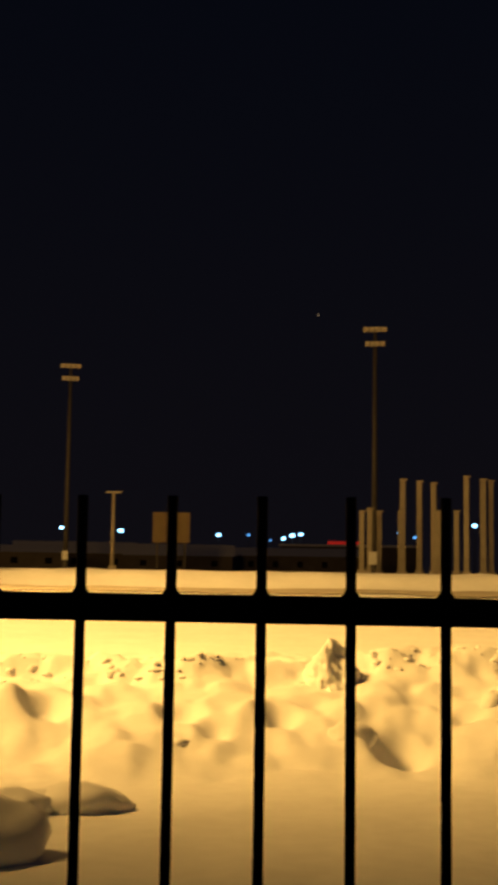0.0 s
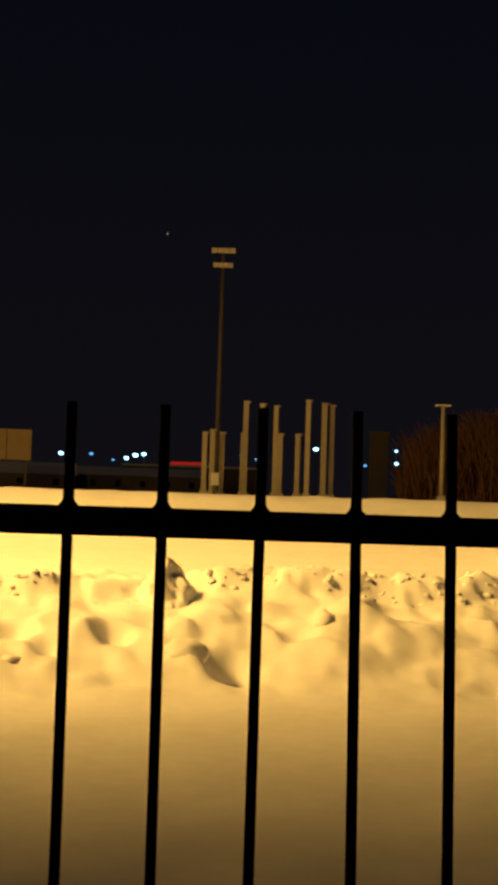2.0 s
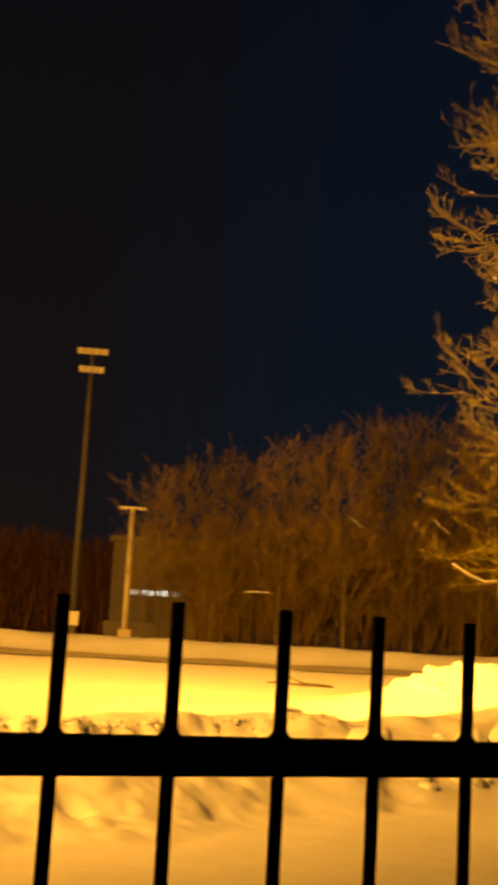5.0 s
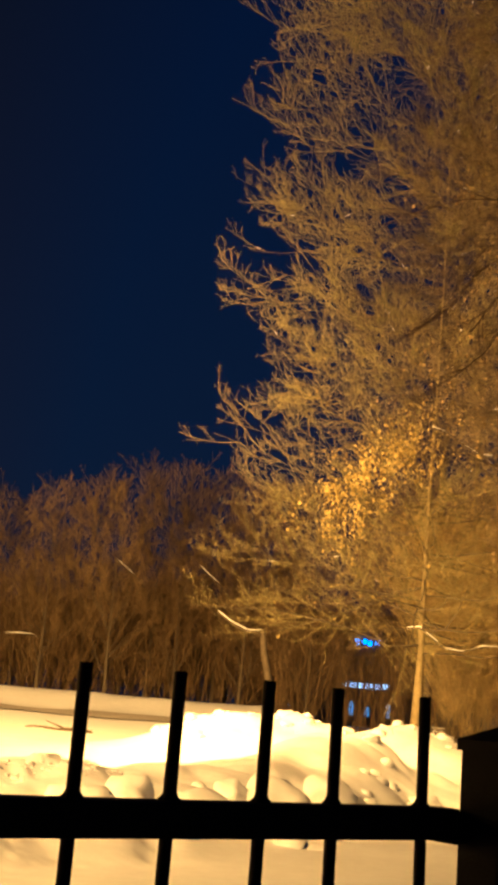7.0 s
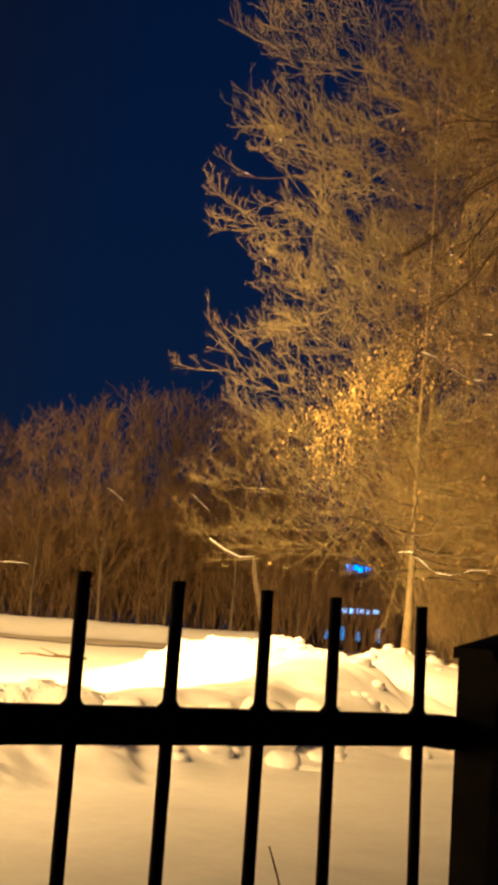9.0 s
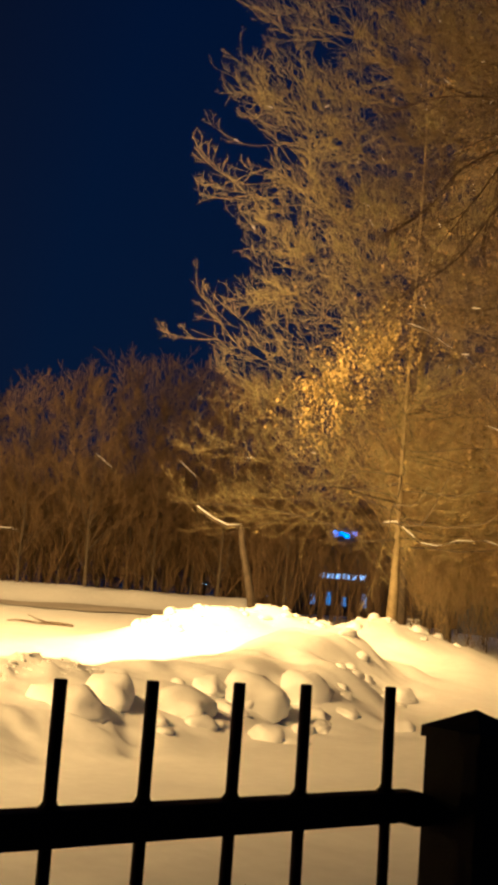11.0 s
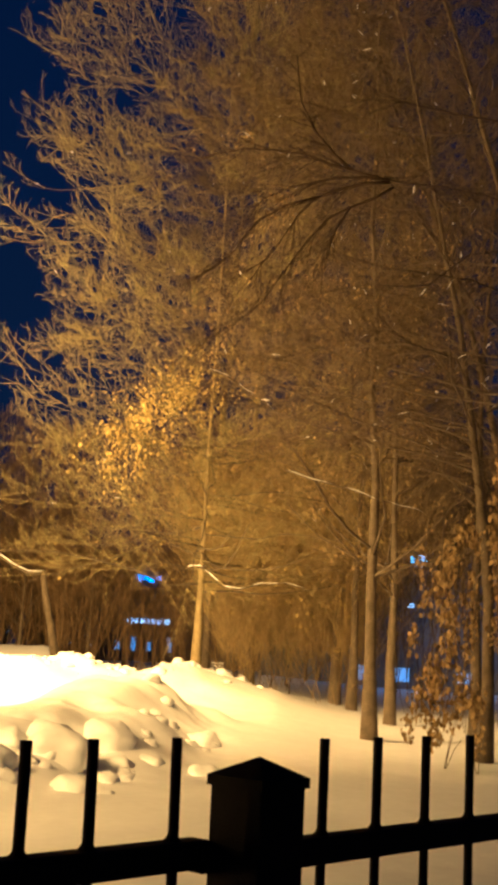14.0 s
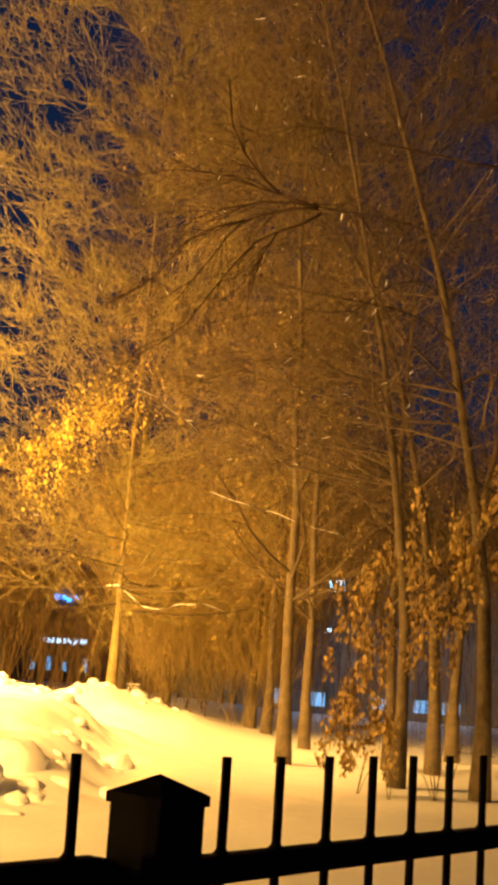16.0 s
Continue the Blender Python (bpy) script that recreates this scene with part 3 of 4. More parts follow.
def tree(name, seed, tall, girth, limbs, reach, first=0.2, lean=(0.0, 0.0), bow=0.0, sub=8, twigs=8, fine=4, thick=0.006, limb_up=0.55,
         droop=0.05, twig_up=0.12, twig_mat=None, label="", shape=None, kt=3, snowy=0, ratios=(0.45, 0.58, 0.58), spreads=(0.9, 0.8, 0.6), lifts=(0.05, 0.1, 0.1), wobble=1.0, bark=None, taper=1.6):
    """A bare tree at the origin: trunk, its limbs and a crown of twigs."""
    rng = np.random.default_rng(seed)
    k0 = 12
    u = np.linspace(0, 1, k0)
    wob = np.cumsum(rng.normal(size=(k0, 2)) * 0.006 * tall, axis=0) * 0.35 * wobble
    trunk = np.stack([lean[0] * tall * u ** (1 + bow) + wob[:, 0] - wob[0, 0], lean[1] * tall * u ** (1 + bow) + wob[:, 1] - wob[0, 1], u * tall - 0.2], 1)[None]
    trad = (girth * (0.06 + 0.94 * (1 - u) ** taper) + girth * 0.5 * np.exp(-u * 40))[None]
    shape = shape or (lambda t: 0.45 + 1.1 * np.sin(np.clip((t - first) / (1 - first), 0, 1) * 2.6 + 0.35))
    l1, r1 = sprout(rng, trunk, trad, limbs, first, 0.98, reach, 0, 1.3, limb_up, droop, 0.13, 7, 0.010, 0.36, shape, 0.78)
    l2, r2 = sprout(rng, l1, r1, sub, 0.1, 0.93, None, ratios[0], spreads[0], lifts[0], twig_up * 0.4, 0.11, 4, thick * 1.3)
    l3, r3 = sprout(rng, l2, r2, twigs, 0.08, 1.0, None, ratios[1], spreads[1], lifts[1], twig_up, 0.09, kt, thick)
    groups = [tubes(l2, r2, 3), tubes(l3, r3, 3)]
    if fine:
        l4, r4 = sprout(rng, l3, r3, fine, 0.1, 1.0, None, ratios[2], spreads[2], lifts[2], twig_up * 1.3, 0.10, 2, thick * 0.75)
        groups.append(tubes(l4, r4, 3))
    root = tagged(new(name), label, "tree")
    finish("trunk", mesh_of("trunk", [tubes(trunk, trad, 10)]), bark or BARK, root, smooth=True)
    for i in range(limbs):
        finish("limb", mesh_of("limb", [tubes(l1[i:i + 1], r1[i:i + 1], 5)]), BARK, root, smooth=True)
    finish("crown", mesh_of("crown", groups), twig_mat or TWIG, root)
    if snowy:
        pick = rng.integers(0, len(l2), snowy)
        seg = rng.integers(0, 2, snowy)
        a, b = l2[pick, seg], l2[pick, seg + 1]
        w0 = rng.uniform(0, 0.5, (snowy, 1))
        w1 = w0 + rng.uniform(0.15, 0.5, (snowy, 1))
        up_by = r2[pick, seg][:, None] * 0.8 * np.array([0, 0, 1.0])
        bits = np.stack([a + (b - a) * w0, a + (b - a) * (w0 + w1) / 2, a + (b - a) * w1], 1) + up_by[:, None]
        thick_ = rng.uniform(0.006, 0.014, (snowy, 1)) * np.array([[0.4, 1.0, 0.4]])
        finish("snow", mesh_of("snow", [tubes(bits, thick_, 5)]), SNOW, root, "bits of snow lying on the branches", smooth=True)
    return root, (l1, l2, l3, rng)


def leaf_mesh(places, size, rng, hang=0.5):
    """Folded leaves of six points at the places."""
    n = len(places)
    d = unit(rng.normal(size=(n, 3)) * 0.7 + np.array([0, 0, -hang]))
    side = unit(np.cross(d, rng.normal(size=(n, 3))))
    nor = np.cross(d, side)
    s = size * rng.uniform(0.6, 1.2, (n, 1))
    a = places
    mid, end = a + d * s * 0.55 + nor * s * 0.06, a + d * s
    l, r = a + d * s * 0.5 + side * s * 0.30 - nor * s * 0.08, a + d * s * 0.5 - side * s * 0.30 - nor * s * 0.08
    verts = np.stack([a, l, end, mid, r], 1).reshape(-1, 3)
    o = np.arange(n)[:, None] * 5
    return verts, np.concatenate([o + np.array([[0, 1, 2, 3]]), o + np.array([[0, 3, 2, 4]])])


def stand(root, x, y, turn=0.0, size=1.0):
    root.location = (x, y, height(x, y) - 0.05)
    root.rotation_euler = (0, 0, radians(turn))
    root.scale = (size,) * 3
    return root


def copies(root, rows):
    for x, y, turn, size in rows:
        c = copy_thing(root, pose(x, y, height(x, y) - 0.05, 0, 0, turn))
        c.scale = (size,) * 3


# the tall lit tree at the corner of the car park
hero, (h1, h2, h3, hrng) = tree("bare_tree", 11, 22.0, 0.105, 205, 5.1, first=0.075, sub=10, twigs=6, fine=3, thick=0.0058, limb_up=lambda t: -1.32 + 1.15 * t, kt=4,
                                droop=0.055, twig_up=0.20, snowy=30, ratios=(0.38, 0.46, 0.5), spreads=(0.85, 0.9, 0.95), lifts=(0.16, 0.12, 0.08), wobble=0.5, bark=LITBARK, taper=3.0,
                                label="tall bare tree with dense upswept twigs lit golden", shape=lambda t: np.interp(t, (0.08, 0.2, 0.35, 0.5, 0.62, 0.75, 1.0), (1.0, 1.0, 1.0, 1.03, 1.08, 1.12, 0.8)))
stand(hero, 23.9, 19.45)
# dry leaves still hang on one side of the crown, towards the lamp
cloud = np.concatenate([h3[:, 1], h3[:, 2]])
A_, B_ = np.array([-3.3, 0.2, 5.3]), np.array([-1.5, -1.6, 7.3])
w_ = hrng.beta(1.0, 1.3, (150, 1))
knots = A_ + w_ * (B_ - A_) + hrng.normal(size=(150, 3)) * np.array([0.32, 0.45, 0.36]) + np.array([0, 0, -0.9]) * hrng.random((150, 1)) * (1 - w_)
near = np.repeat(knots, 12, axis=0)
near = near + hrng.normal(size=near.shape) * np.array([0.09, 0.09, 0.13])
few = cloud[hrng.choice(len(cloud), 900)]
few = few[(few[:, 2] < 9) & (few[:, 0] < 3) & (few[:, 0] > -2.6)]
finish("leaves", mesh_of("leaves", [leaf_mesh(np.concatenate([near, few]), 0.10, hrng, 1.1)]), LEAF, hero, "dry golden oak leaves")

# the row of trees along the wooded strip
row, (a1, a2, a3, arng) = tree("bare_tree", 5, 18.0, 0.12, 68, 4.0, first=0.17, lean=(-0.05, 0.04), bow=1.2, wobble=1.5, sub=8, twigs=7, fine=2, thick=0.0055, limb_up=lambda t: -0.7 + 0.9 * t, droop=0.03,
                               twig_up=0.12, twig_mat=HALFSHADETWIG, snowy=45, label="slender bare tree with a straight trunk in snow", shape=lambda t: 1.1 - 0.45 * t)
spots = np.concatenate([a3[:, 1], a3[:, 2]])
spots = spots[spots[:, 2] < 11]
spots = np.repeat(spots[arng.choice(len(spots), 420)], 3, axis=0)
finish("leaves", mesh_of("leaves", [leaf_mesh(spots + arng.normal(size=spots.shape) * 0.06, 0.085, arng, 1.2)]), SEEDS, row, "a few dry brown leaves")
stand(row, 20.0, 12.25, 40)
copies(row, [(*polar(az, d).xy, turn, size) for az, d, turn, size in
             ((57.14, 33.5, 250, 1.08), (57.85, 31.5, 160, 0.95), (59.5, 28.0, 300, 0.95), (63.1, 24.5, 100, 0.9), (53.4, 41.0, 20, 1.3), (51.4, 45.0, 210, 1.3))])
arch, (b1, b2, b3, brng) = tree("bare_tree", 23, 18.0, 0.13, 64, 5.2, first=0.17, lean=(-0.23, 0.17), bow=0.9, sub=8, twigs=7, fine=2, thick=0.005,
                                limb_up=lambda t: -0.8 + 0.9 * t, droop=-0.03, twig_up=0.03, twig_mat=SHADETWIG, snowy=60, label="leaning bare tree with long arching branches", shape=lambda t: 1.15 - 0.4 * t)
stand(arch, 18.4, 7.85)
copies(arch, [(18.75, 9.4, 25, 0.86), (22.1, 10.3, -20, 0.95), (26.2, 11.7, 140, 1.0)])

# hanging clusters of dry seeds on the right hand trees
rng = np.random.default_rng(8)
for az, el, d, wide, count in ((61.3, 4.2, 18.5, 0.30, 70), (63.6, 6.4, 18.0, 0.42, 120), (65.3, 6.6, 18.0, 0.38, 110), (61.1, 1.0, 19.0, 0.33, 90), (62.4, -1.0, 19.0, 0.32, 90),
                               (60.9, -1.2, 19.0, 0.25, 60), (63.3, 3.0, 18.5, 0.35, 80), (67.0, 9.5, 17.5, 0.4, 80), (64.6, 3.4, 18.2, 0.3, 60), (62.0, 2.6, 18.6, 0.28, 60)):
    q = np.array(at(az, el, d))
    root = tagged(new("seed_cluster"), "hanging brown cluster of dry seeds and leaves", "seed cluster", group="seed clusters on the trees")
    root.location = q
    knots = rng.normal(size=(count // 9, 3)) * np.array([wide, wide, wide * 1.3]) * 0.75
    pts = np.repeat(knots, 40, axis=0)
    pts = pts + np.clip(rng.normal(size=pts.shape), -1.6, 1.6) * np.array([0.055, 0.055, 0.14])
    finish("leaves", mesh_of("leaves", [leaf_mesh(pts, 0.10, rng, 2.6)]), SEEDS, root)
    stem = tube([(0, 0, wide * 1.2), (0.05, 0.02, wide * 2.2), (0.25, 0.1, wide * 3.6)], [0.008, 0.01, 0.014], 5)
    part("stem", stem, BARK, root)

# brush under the trees
bush, _ = tree("shrub", 31, 3.4, 0.03, 24, 2.4, first=0.04, sub=6, twigs=5, fine=1, thick=0.007, limb_up=1.0, droop=0.02, label="leafless shrub with fine golden twigs in snow")
bush["category"] = "shrub"
stand(bush, 33.5, 24.0)
copies(bush, [(29.0, 20.2, 70, 0.8), (36.5, 25.5, 140, 1.1), (31.5, 22.0, 200, 0.7), (38.0, 22.0, 20, 1.0)])


def snowy_limb(points, r, label):
    root = tagged(new("snowy_branch"), label, "branch")
    root.location = points[0]
    o = Vector(points[0])
    loc = []
    for a, b in zip(points, points[1:]):
        for k in range(4):
            q = a.lerp(b, k / 4)
            loc.append(q - o + 0.05 * Vector(noise.noise_vector(q * 2.0)))
    loc.append(points[-1] - o)
    n = len(loc) - 1
    rad = [r * (1 - 0.65 * i / n) for i in range(n + 1)]
    part("branch", tube(loc, rad, 7), BARK, root, smooth=True)
    for k in range(0, n - 2, 6):
        run = loc[k:k + 6]
        cap = [rad[k + i] * (0.85 if 0 < i < len(run) - 1 else 0.3) for i in range(len(run))]
        part("snow", tube([q + Vector((0, 0, rad[k + i] * 0.7)) for i, q in enumerate(run)], cap, 7), SNOW, root, "snow lying along the branch", smooth=True)


def along(rows, d0, d1):
    n = len(rows) - 1
    return [at(a, e, d0 + (d1 - d0) * i / n) for i, (a, e) in enumerate(rows)]


snowy_limb(along([(50.2, 4.15), (50.8, 4.25), (51.3, 3.95), (51.9, 3.45), (52.7, 3.35), (53.6, 3.6), (54.6, 3.75), (55.6, 3.45)], 30.2, 29.0), 0.032, "curved snow-covered branch of the tall tree")
snowy_limb(along([(50.75, 13.15), (51.5, 12.85), (52.3, 12.35), (53.2, 11.9), (54.0, 11.3)], 25.0, 26.0), 0.034, "steep snow-covered branch of the tall tree")
snowy_limb(along([(54.2, 8.85), (56.0, 8.5), (57.4, 8.1), (58.8, 7.7), (60.5, 7.3)], 19.6, 18.6), 0.012, "long snow-covered branch across the trunks")

snowy_limb(along([(37.2, 6.1), (37.9, 5.65), (38.6, 5.1)], 55, 55), 0.05, "short snow-covered branch at the edge of the wood")
snowy_limb(along([(32.6, 2.46), (33.8, 2.5), (34.75, 2.2)], 55, 55), 0.045, "low snow-covered branch at the edge of the wood")
snowy_limb(along([(40.9, 6.2), (41.7, 5.6), (42.5, 4.8)], 54, 54), 0.035, "thin snow-covered branch at the edge of the wood")


def overhang():
    """A limb that hangs over from the right, its shade put into the bark colour, with drooping side twigs."""
    root = tagged(new("overhanging_branch"), "bare limb in painted shade with drooping twigs overhead", "branch")
    runs = [([(56.4, 22.3), (57.5, 22.0), (58.9, 21.8), (60.9, 21.6), (62.9, 21.2), (64.8, 20.4)], 0.015, 14.2),
            ([(56.4, 22.3), (55.5, 23.0), (54.6, 23.9), (53.9, 25.1), (53.6, 27.0)], 0.022, 14.3),
            ([(58.2, 21.9), (56.9, 22.15), (55.4, 22.5), (54.2, 22.9), (52.8, 23.0), (51.4, 23.0), (50.0, 22.7), (48.8, 22.3)], 0.018, 14.2),
            ([(58.2, 21.8), (57.1, 21.75), (55.7, 21.4), (54.7, 21.0), (54.0, 20.3), (53.2, 19.1), (52.4, 18.1), (51.9, 17.3)], 0.019, 14.2),
            ([(54.9, 21.1), (53.4, 20.7), (52.0, 19.9), (51.0, 18.5), (50.1, 17.7)], 0.016, 14.1),
            ([(58.4, 21.6), (57.5, 21.1), (56.4, 20.7), (55.4, 20.2), (54.5, 19.2), (53.6, 18.0), (52.5, 16.4), (51.3, 15.4), (49.6, 14.3)], 0.018, 14.4),
            ([(56.4, 20.7), (55.7, 19.6), (55.4, 18.3)], 0.012, 14.4),
            ([(58.2, 21.9), (56.9, 22.0), (55.5, 21.9), (53.7, 21.5), (52.3, 20.9), (51.1, 19.4)], 0.017, 14.2),
            ([(67.3, 23.7), (65.4, 23.9), (63.5, 24.3), (61.1, 24.7), (59.1, 25.1), (57.6, 25.5)], 0.02, 14.6)]
    root.location = at(58.0, 22.3, 14.6)
    o = root.location
    rng = np.random.default_rng(77)
    arrays = []
    for rows, r, d in runs:
        pts = [at(a, e, d + 0.04 * k) - o for k, (a, e) in enumerate(rows)]
        part("limb", tube(pts, [r * (1 - 0.7 * k / (len(pts) - 1)) for k in range(len(pts))], 7), SHADEBARK, root, smooth=True)
        grid = np.array([np.array(q) for q in pts])
        u = np.linspace(0, len(pts) - 1, 7)
        arrays.append(np.stack([np.interp(u, np.arange(len(pts)), grid[:, k]) for k in range(3)], 1))
    lines = np.stack(arrays)
    rad = np.full(lines.shape[:2], 0.012)
    l2, r2 = sprout(rng, lines, rad, 15, 0.1, 1.0, 0.8, 0, 0.6, -0.2, -0.06, 0.12, 5, 0.004)
    l3, r3 = sprout(rng, l2, r2, 4, 0.2, 1.0, None, 0.6, 0.6, -0.1, -0.04, 0.14, 4, 0.003)
    finish("crown", mesh_of("crown", [tubes(l2, r2, 4), tubes(l3, r3, 3)]), SHADEBARK, root)


overhang()

# broken leaning tree before the wood
stub = tagged(new("broken_tree"), "broken leaning tree with one snow-covered limb", "tree")
stub.location = polar(44.8, 40, height(*polar(44.8, 40).xy))
o = stub.location
up_ = [at(44.75, -0.2, 40) - o, at(44.45, 1.2, 40) - o, at(44.1, 2.6, 40) - o, at(43.95, 3.6, 40) - o]
part("trunk", tube(up_, [0.15, 0.12, 0.1, 0.08], 8), BARK, stub, smooth=True)
out_ = [at(44.0, 3.5, 40) - o, at(43.3, 3.45, 40) - o, at(42.6, 3.75, 40) - o, at(41.9, 4.2, 40) - o]
part("limb", tube(out_, [0.07, 0.06, 0.05, 0.025], 7), BARK, stub, smooth=True)
part("snow", tube([q + Vector((0, 0, 0.05)) for q in out_], [0.035, 0.035, 0.03, 0.015], 7), SNOW, stub, "snow along the limb", smooth=True)

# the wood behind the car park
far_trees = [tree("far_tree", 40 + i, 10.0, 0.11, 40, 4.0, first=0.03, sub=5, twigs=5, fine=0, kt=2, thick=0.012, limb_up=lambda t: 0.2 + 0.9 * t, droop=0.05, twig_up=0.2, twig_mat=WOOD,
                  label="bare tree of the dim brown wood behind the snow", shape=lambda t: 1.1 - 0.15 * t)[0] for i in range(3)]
prng = random.Random(9)
EDGE_AZ = [27.5, 29, 31, 33.5, 35.3, 39, 42, 44, 47, 52, 58]
EDGE_EL = [8.6, 9.3, 9.4, 10.3, 11.2, 11.8, 11.9, 11.6, 11.6, 12.0, 12]
places = []
for k in range(41):
    az = 28.0 + 18.5 * (k + 0.5) / 31 if k < 31 else 47.5 + 11.0 * (k - 30.5) / 10 + prng.uniform(-0.3, 0.3)
    d = 56 + (k * 7 % 5) * 3.2 + prng.uniform(-1, 1)
    top = float(np.interp(az, EDGE_AZ, EDGE_EL)) * (prng.uniform(0.62, 0.8) if k % 3 == 2 else prng.uniform(0.93, 1.0))
    q = polar(az, d)
    places.append((q.x, q.y, prng.uniform(0, 360), (EYE + d * math.tan(radians(top)) - height(q.x, q.y)) / 13.5))
for i, (x, y, turn, size) in enumerate(places):
    if i < 3:
        stand(far_trees[i], x, y, turn, size)
    else:
        copies(far_trees[i % 3], [(x, y, turn, size)])
for ob in list(scene.objects):
    if ob.name.startswith("far_tree"):
        ob["group"] = "trees of the wood"

def brush(name, seed, count, az0, az1, d0, d1, edge_az, edge_el, thick, label, material, hover=0.55, bend=0.24, leaves=0, lift=0.0, foliage=None):
    """Uncountable upright twigs of a far thicket, under an uneven rounded outline."""
    rng = np.random.default_rng(seed)
    az, d = np.radians(rng.uniform(az0, az1, count)), rng.uniform(d0, d1, count)
    foot = np.array([height(e * math.sin(a), e * math.cos(a)) for a, e in zip(az, d)])
    top = EYE + d * np.tan(np.radians(np.interp(np.degrees(az), edge_az, edge_el))) - foot
    clump = np.array([0.88 + 0.16 * noise.noise((a * 60, 1.5, seed)) for a in az])
    tall = np.maximum(1.0, top * clump * rng.uniform(0.35, 1.0, count) ** 0.5)
    low = tall * (rng.uniform(0.0, 1.0, count) ** 1.5 * hover + lift * (rng.uniform(0, 1, count) > 0.12)) - 0.1
    x, y = d * np.sin(az), d * np.cos(az)
    lean = rng.normal(size=(count, 2)) * bend
    pts = [np.stack([x + lean[:, 0] * z * k, y + lean[:, 1] * z * k, foot + low + (tall - low) * k], 1) for k, z in ((0.0, tall), (0.5, tall), (1.0, tall))]
    pts[2] += rng.normal(size=(count, 3)) * (0.15 + 0.6 * (bend > 0.3))
    lines = np.stack(pts, 1)
    rad = np.repeat(np.array([[1.0, 0.7, 0.35]]), count, 0) * thick * rng.uniform(0.6, 1.4, (count, 1))
    ob = finish(name, mesh_of(name, [tubes(lines, rad, 3)]), material)
    tagged(ob, label, "thicket", kind="stuff")
    if leaves:
        pick, w = rng.integers(0, count, leaves), rng.uniform(0.15, 1.0, (leaves, 1))
        where = np.where(w < 0.5, lines[pick, 0] + (lines[pick, 1] - lines[pick, 0]) * w * 2, lines[pick, 1] + (lines[pick, 2] - lines[pick, 1]) * (w * 2 - 1))
        finish("leaves", mesh_of("leaves", [leaf_mesh(np.repeat(where, 3, axis=0) + rng.normal(size=(leaves * 3, 3)) * 0.05, 0.085, rng, 1.2)]), foliage or SEEDS, ob, "dry brown leaves still on the twigs")


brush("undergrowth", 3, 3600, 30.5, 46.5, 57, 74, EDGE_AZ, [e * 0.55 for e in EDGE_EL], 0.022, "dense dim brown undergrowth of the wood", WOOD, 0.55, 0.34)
brush("strip_brush", 7, 5000, 51.9, 58.4, 31, 43, [51.9, 54, 56, 58.4], [12.5, 12.5, 12.0, 10.0], 0.0062, "fine golden brush with dry leaves along the wooded strip", BRUSH, 0.6, 0.3, 7000, 0.22, LEAF)
brush("strip_thicket", 17, 3600, 58.5, 71, 29, 42, [58.5, 61, 64, 66, 71], [12.5, 13.0, 13.0, 13.5, 13.5], 0.0075, "dim fine twigs among the trunks of the strip", SHADETWIG, 0.4, 0.2, 1300, 0.55)
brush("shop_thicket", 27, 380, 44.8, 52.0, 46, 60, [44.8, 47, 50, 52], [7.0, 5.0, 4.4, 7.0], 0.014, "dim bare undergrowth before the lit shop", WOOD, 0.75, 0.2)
brush("far_thicket", 4, 5000, 14.0, 29.5, 120, 138, [14, 14.8, 16.5, 19, 22.5, 25, 27.5, 29.5], [1.2, 3.4, 4.4, 5.3, 5.3, 5.1, 4.7, 4.3], 0.07, "far dim rounded thicket beyond the snow", THICKET)

# a single stalk close behind the fence
g = height(1.85, 1.75)
ob = part("stalk", tube([(0.18, -0.16, -0.05), (0.12, -0.10, 0.45), (0.026, -0.035, 0.88), (0.008, -0.012, 1.0), (0, 0.003, 1.045)], [0.0036, 0.003, 0.002, 0.0017, 0.0013], 6), BARK)
ob.location = (1.658, 1.915, g)
tagged(ob, "thin bare stalk standing out of the snow", "stalk")
prng = random.Random(21)
for x, y in ((16.9, 8.6), (17.6, 8.2), (17.2, 9.3), (20.6, 10.6), (21.4, 9.6), (19.4, 9.0), (24.5, 12.6), (23.2, 11.4), (26.0, 14.5)):
    bm = bmesh.new()
    for _ in range(prng.randrange(2, 5)):
        tip = Vector((prng.uniform(-0.3, 0.3), prng.uniform(-0.3, 0.3), prng.uniform(0.3, 0.8)))
        tube([(0, 0, -0.1), tip * 0.5 + Vector((0.03, 0, 0.05)), tip], [0.008, 0.006, 0.003], 5, bm)
    ob = part("dry_weed", bm, BARK)
    ob.location = (x, y, height(x, y))
    tagged(ob, "dry bare weed stalks poking out of snow", "weed", group="dry weeds among the trees")
bm = bmesh.new()
q0, q1 = polar(33.9, 33.5), polar(36.8, 33)
line = [q0.lerp(q1, k / 8) for k in range(9)]
tube([(q.x, q.y, height(q.x, q.y) + 0.03 + 0.05 * noise.noise(q * 3)) for q in line], [0.015 + 0.006 * k for k in range(9)], 5, bm)
tube([(q.x, q.y + 0.1 * k, height(q.x, q.y) + 0.04 + 0.08 * k) for k, q in enumerate(line[5:2:-1])], [0.03, 0.02, 0.01], 5, bm)
ob = part("fallen_branch", bm, BARK)
tagged(ob, "dark fallen branch half buried in snow", "branch")


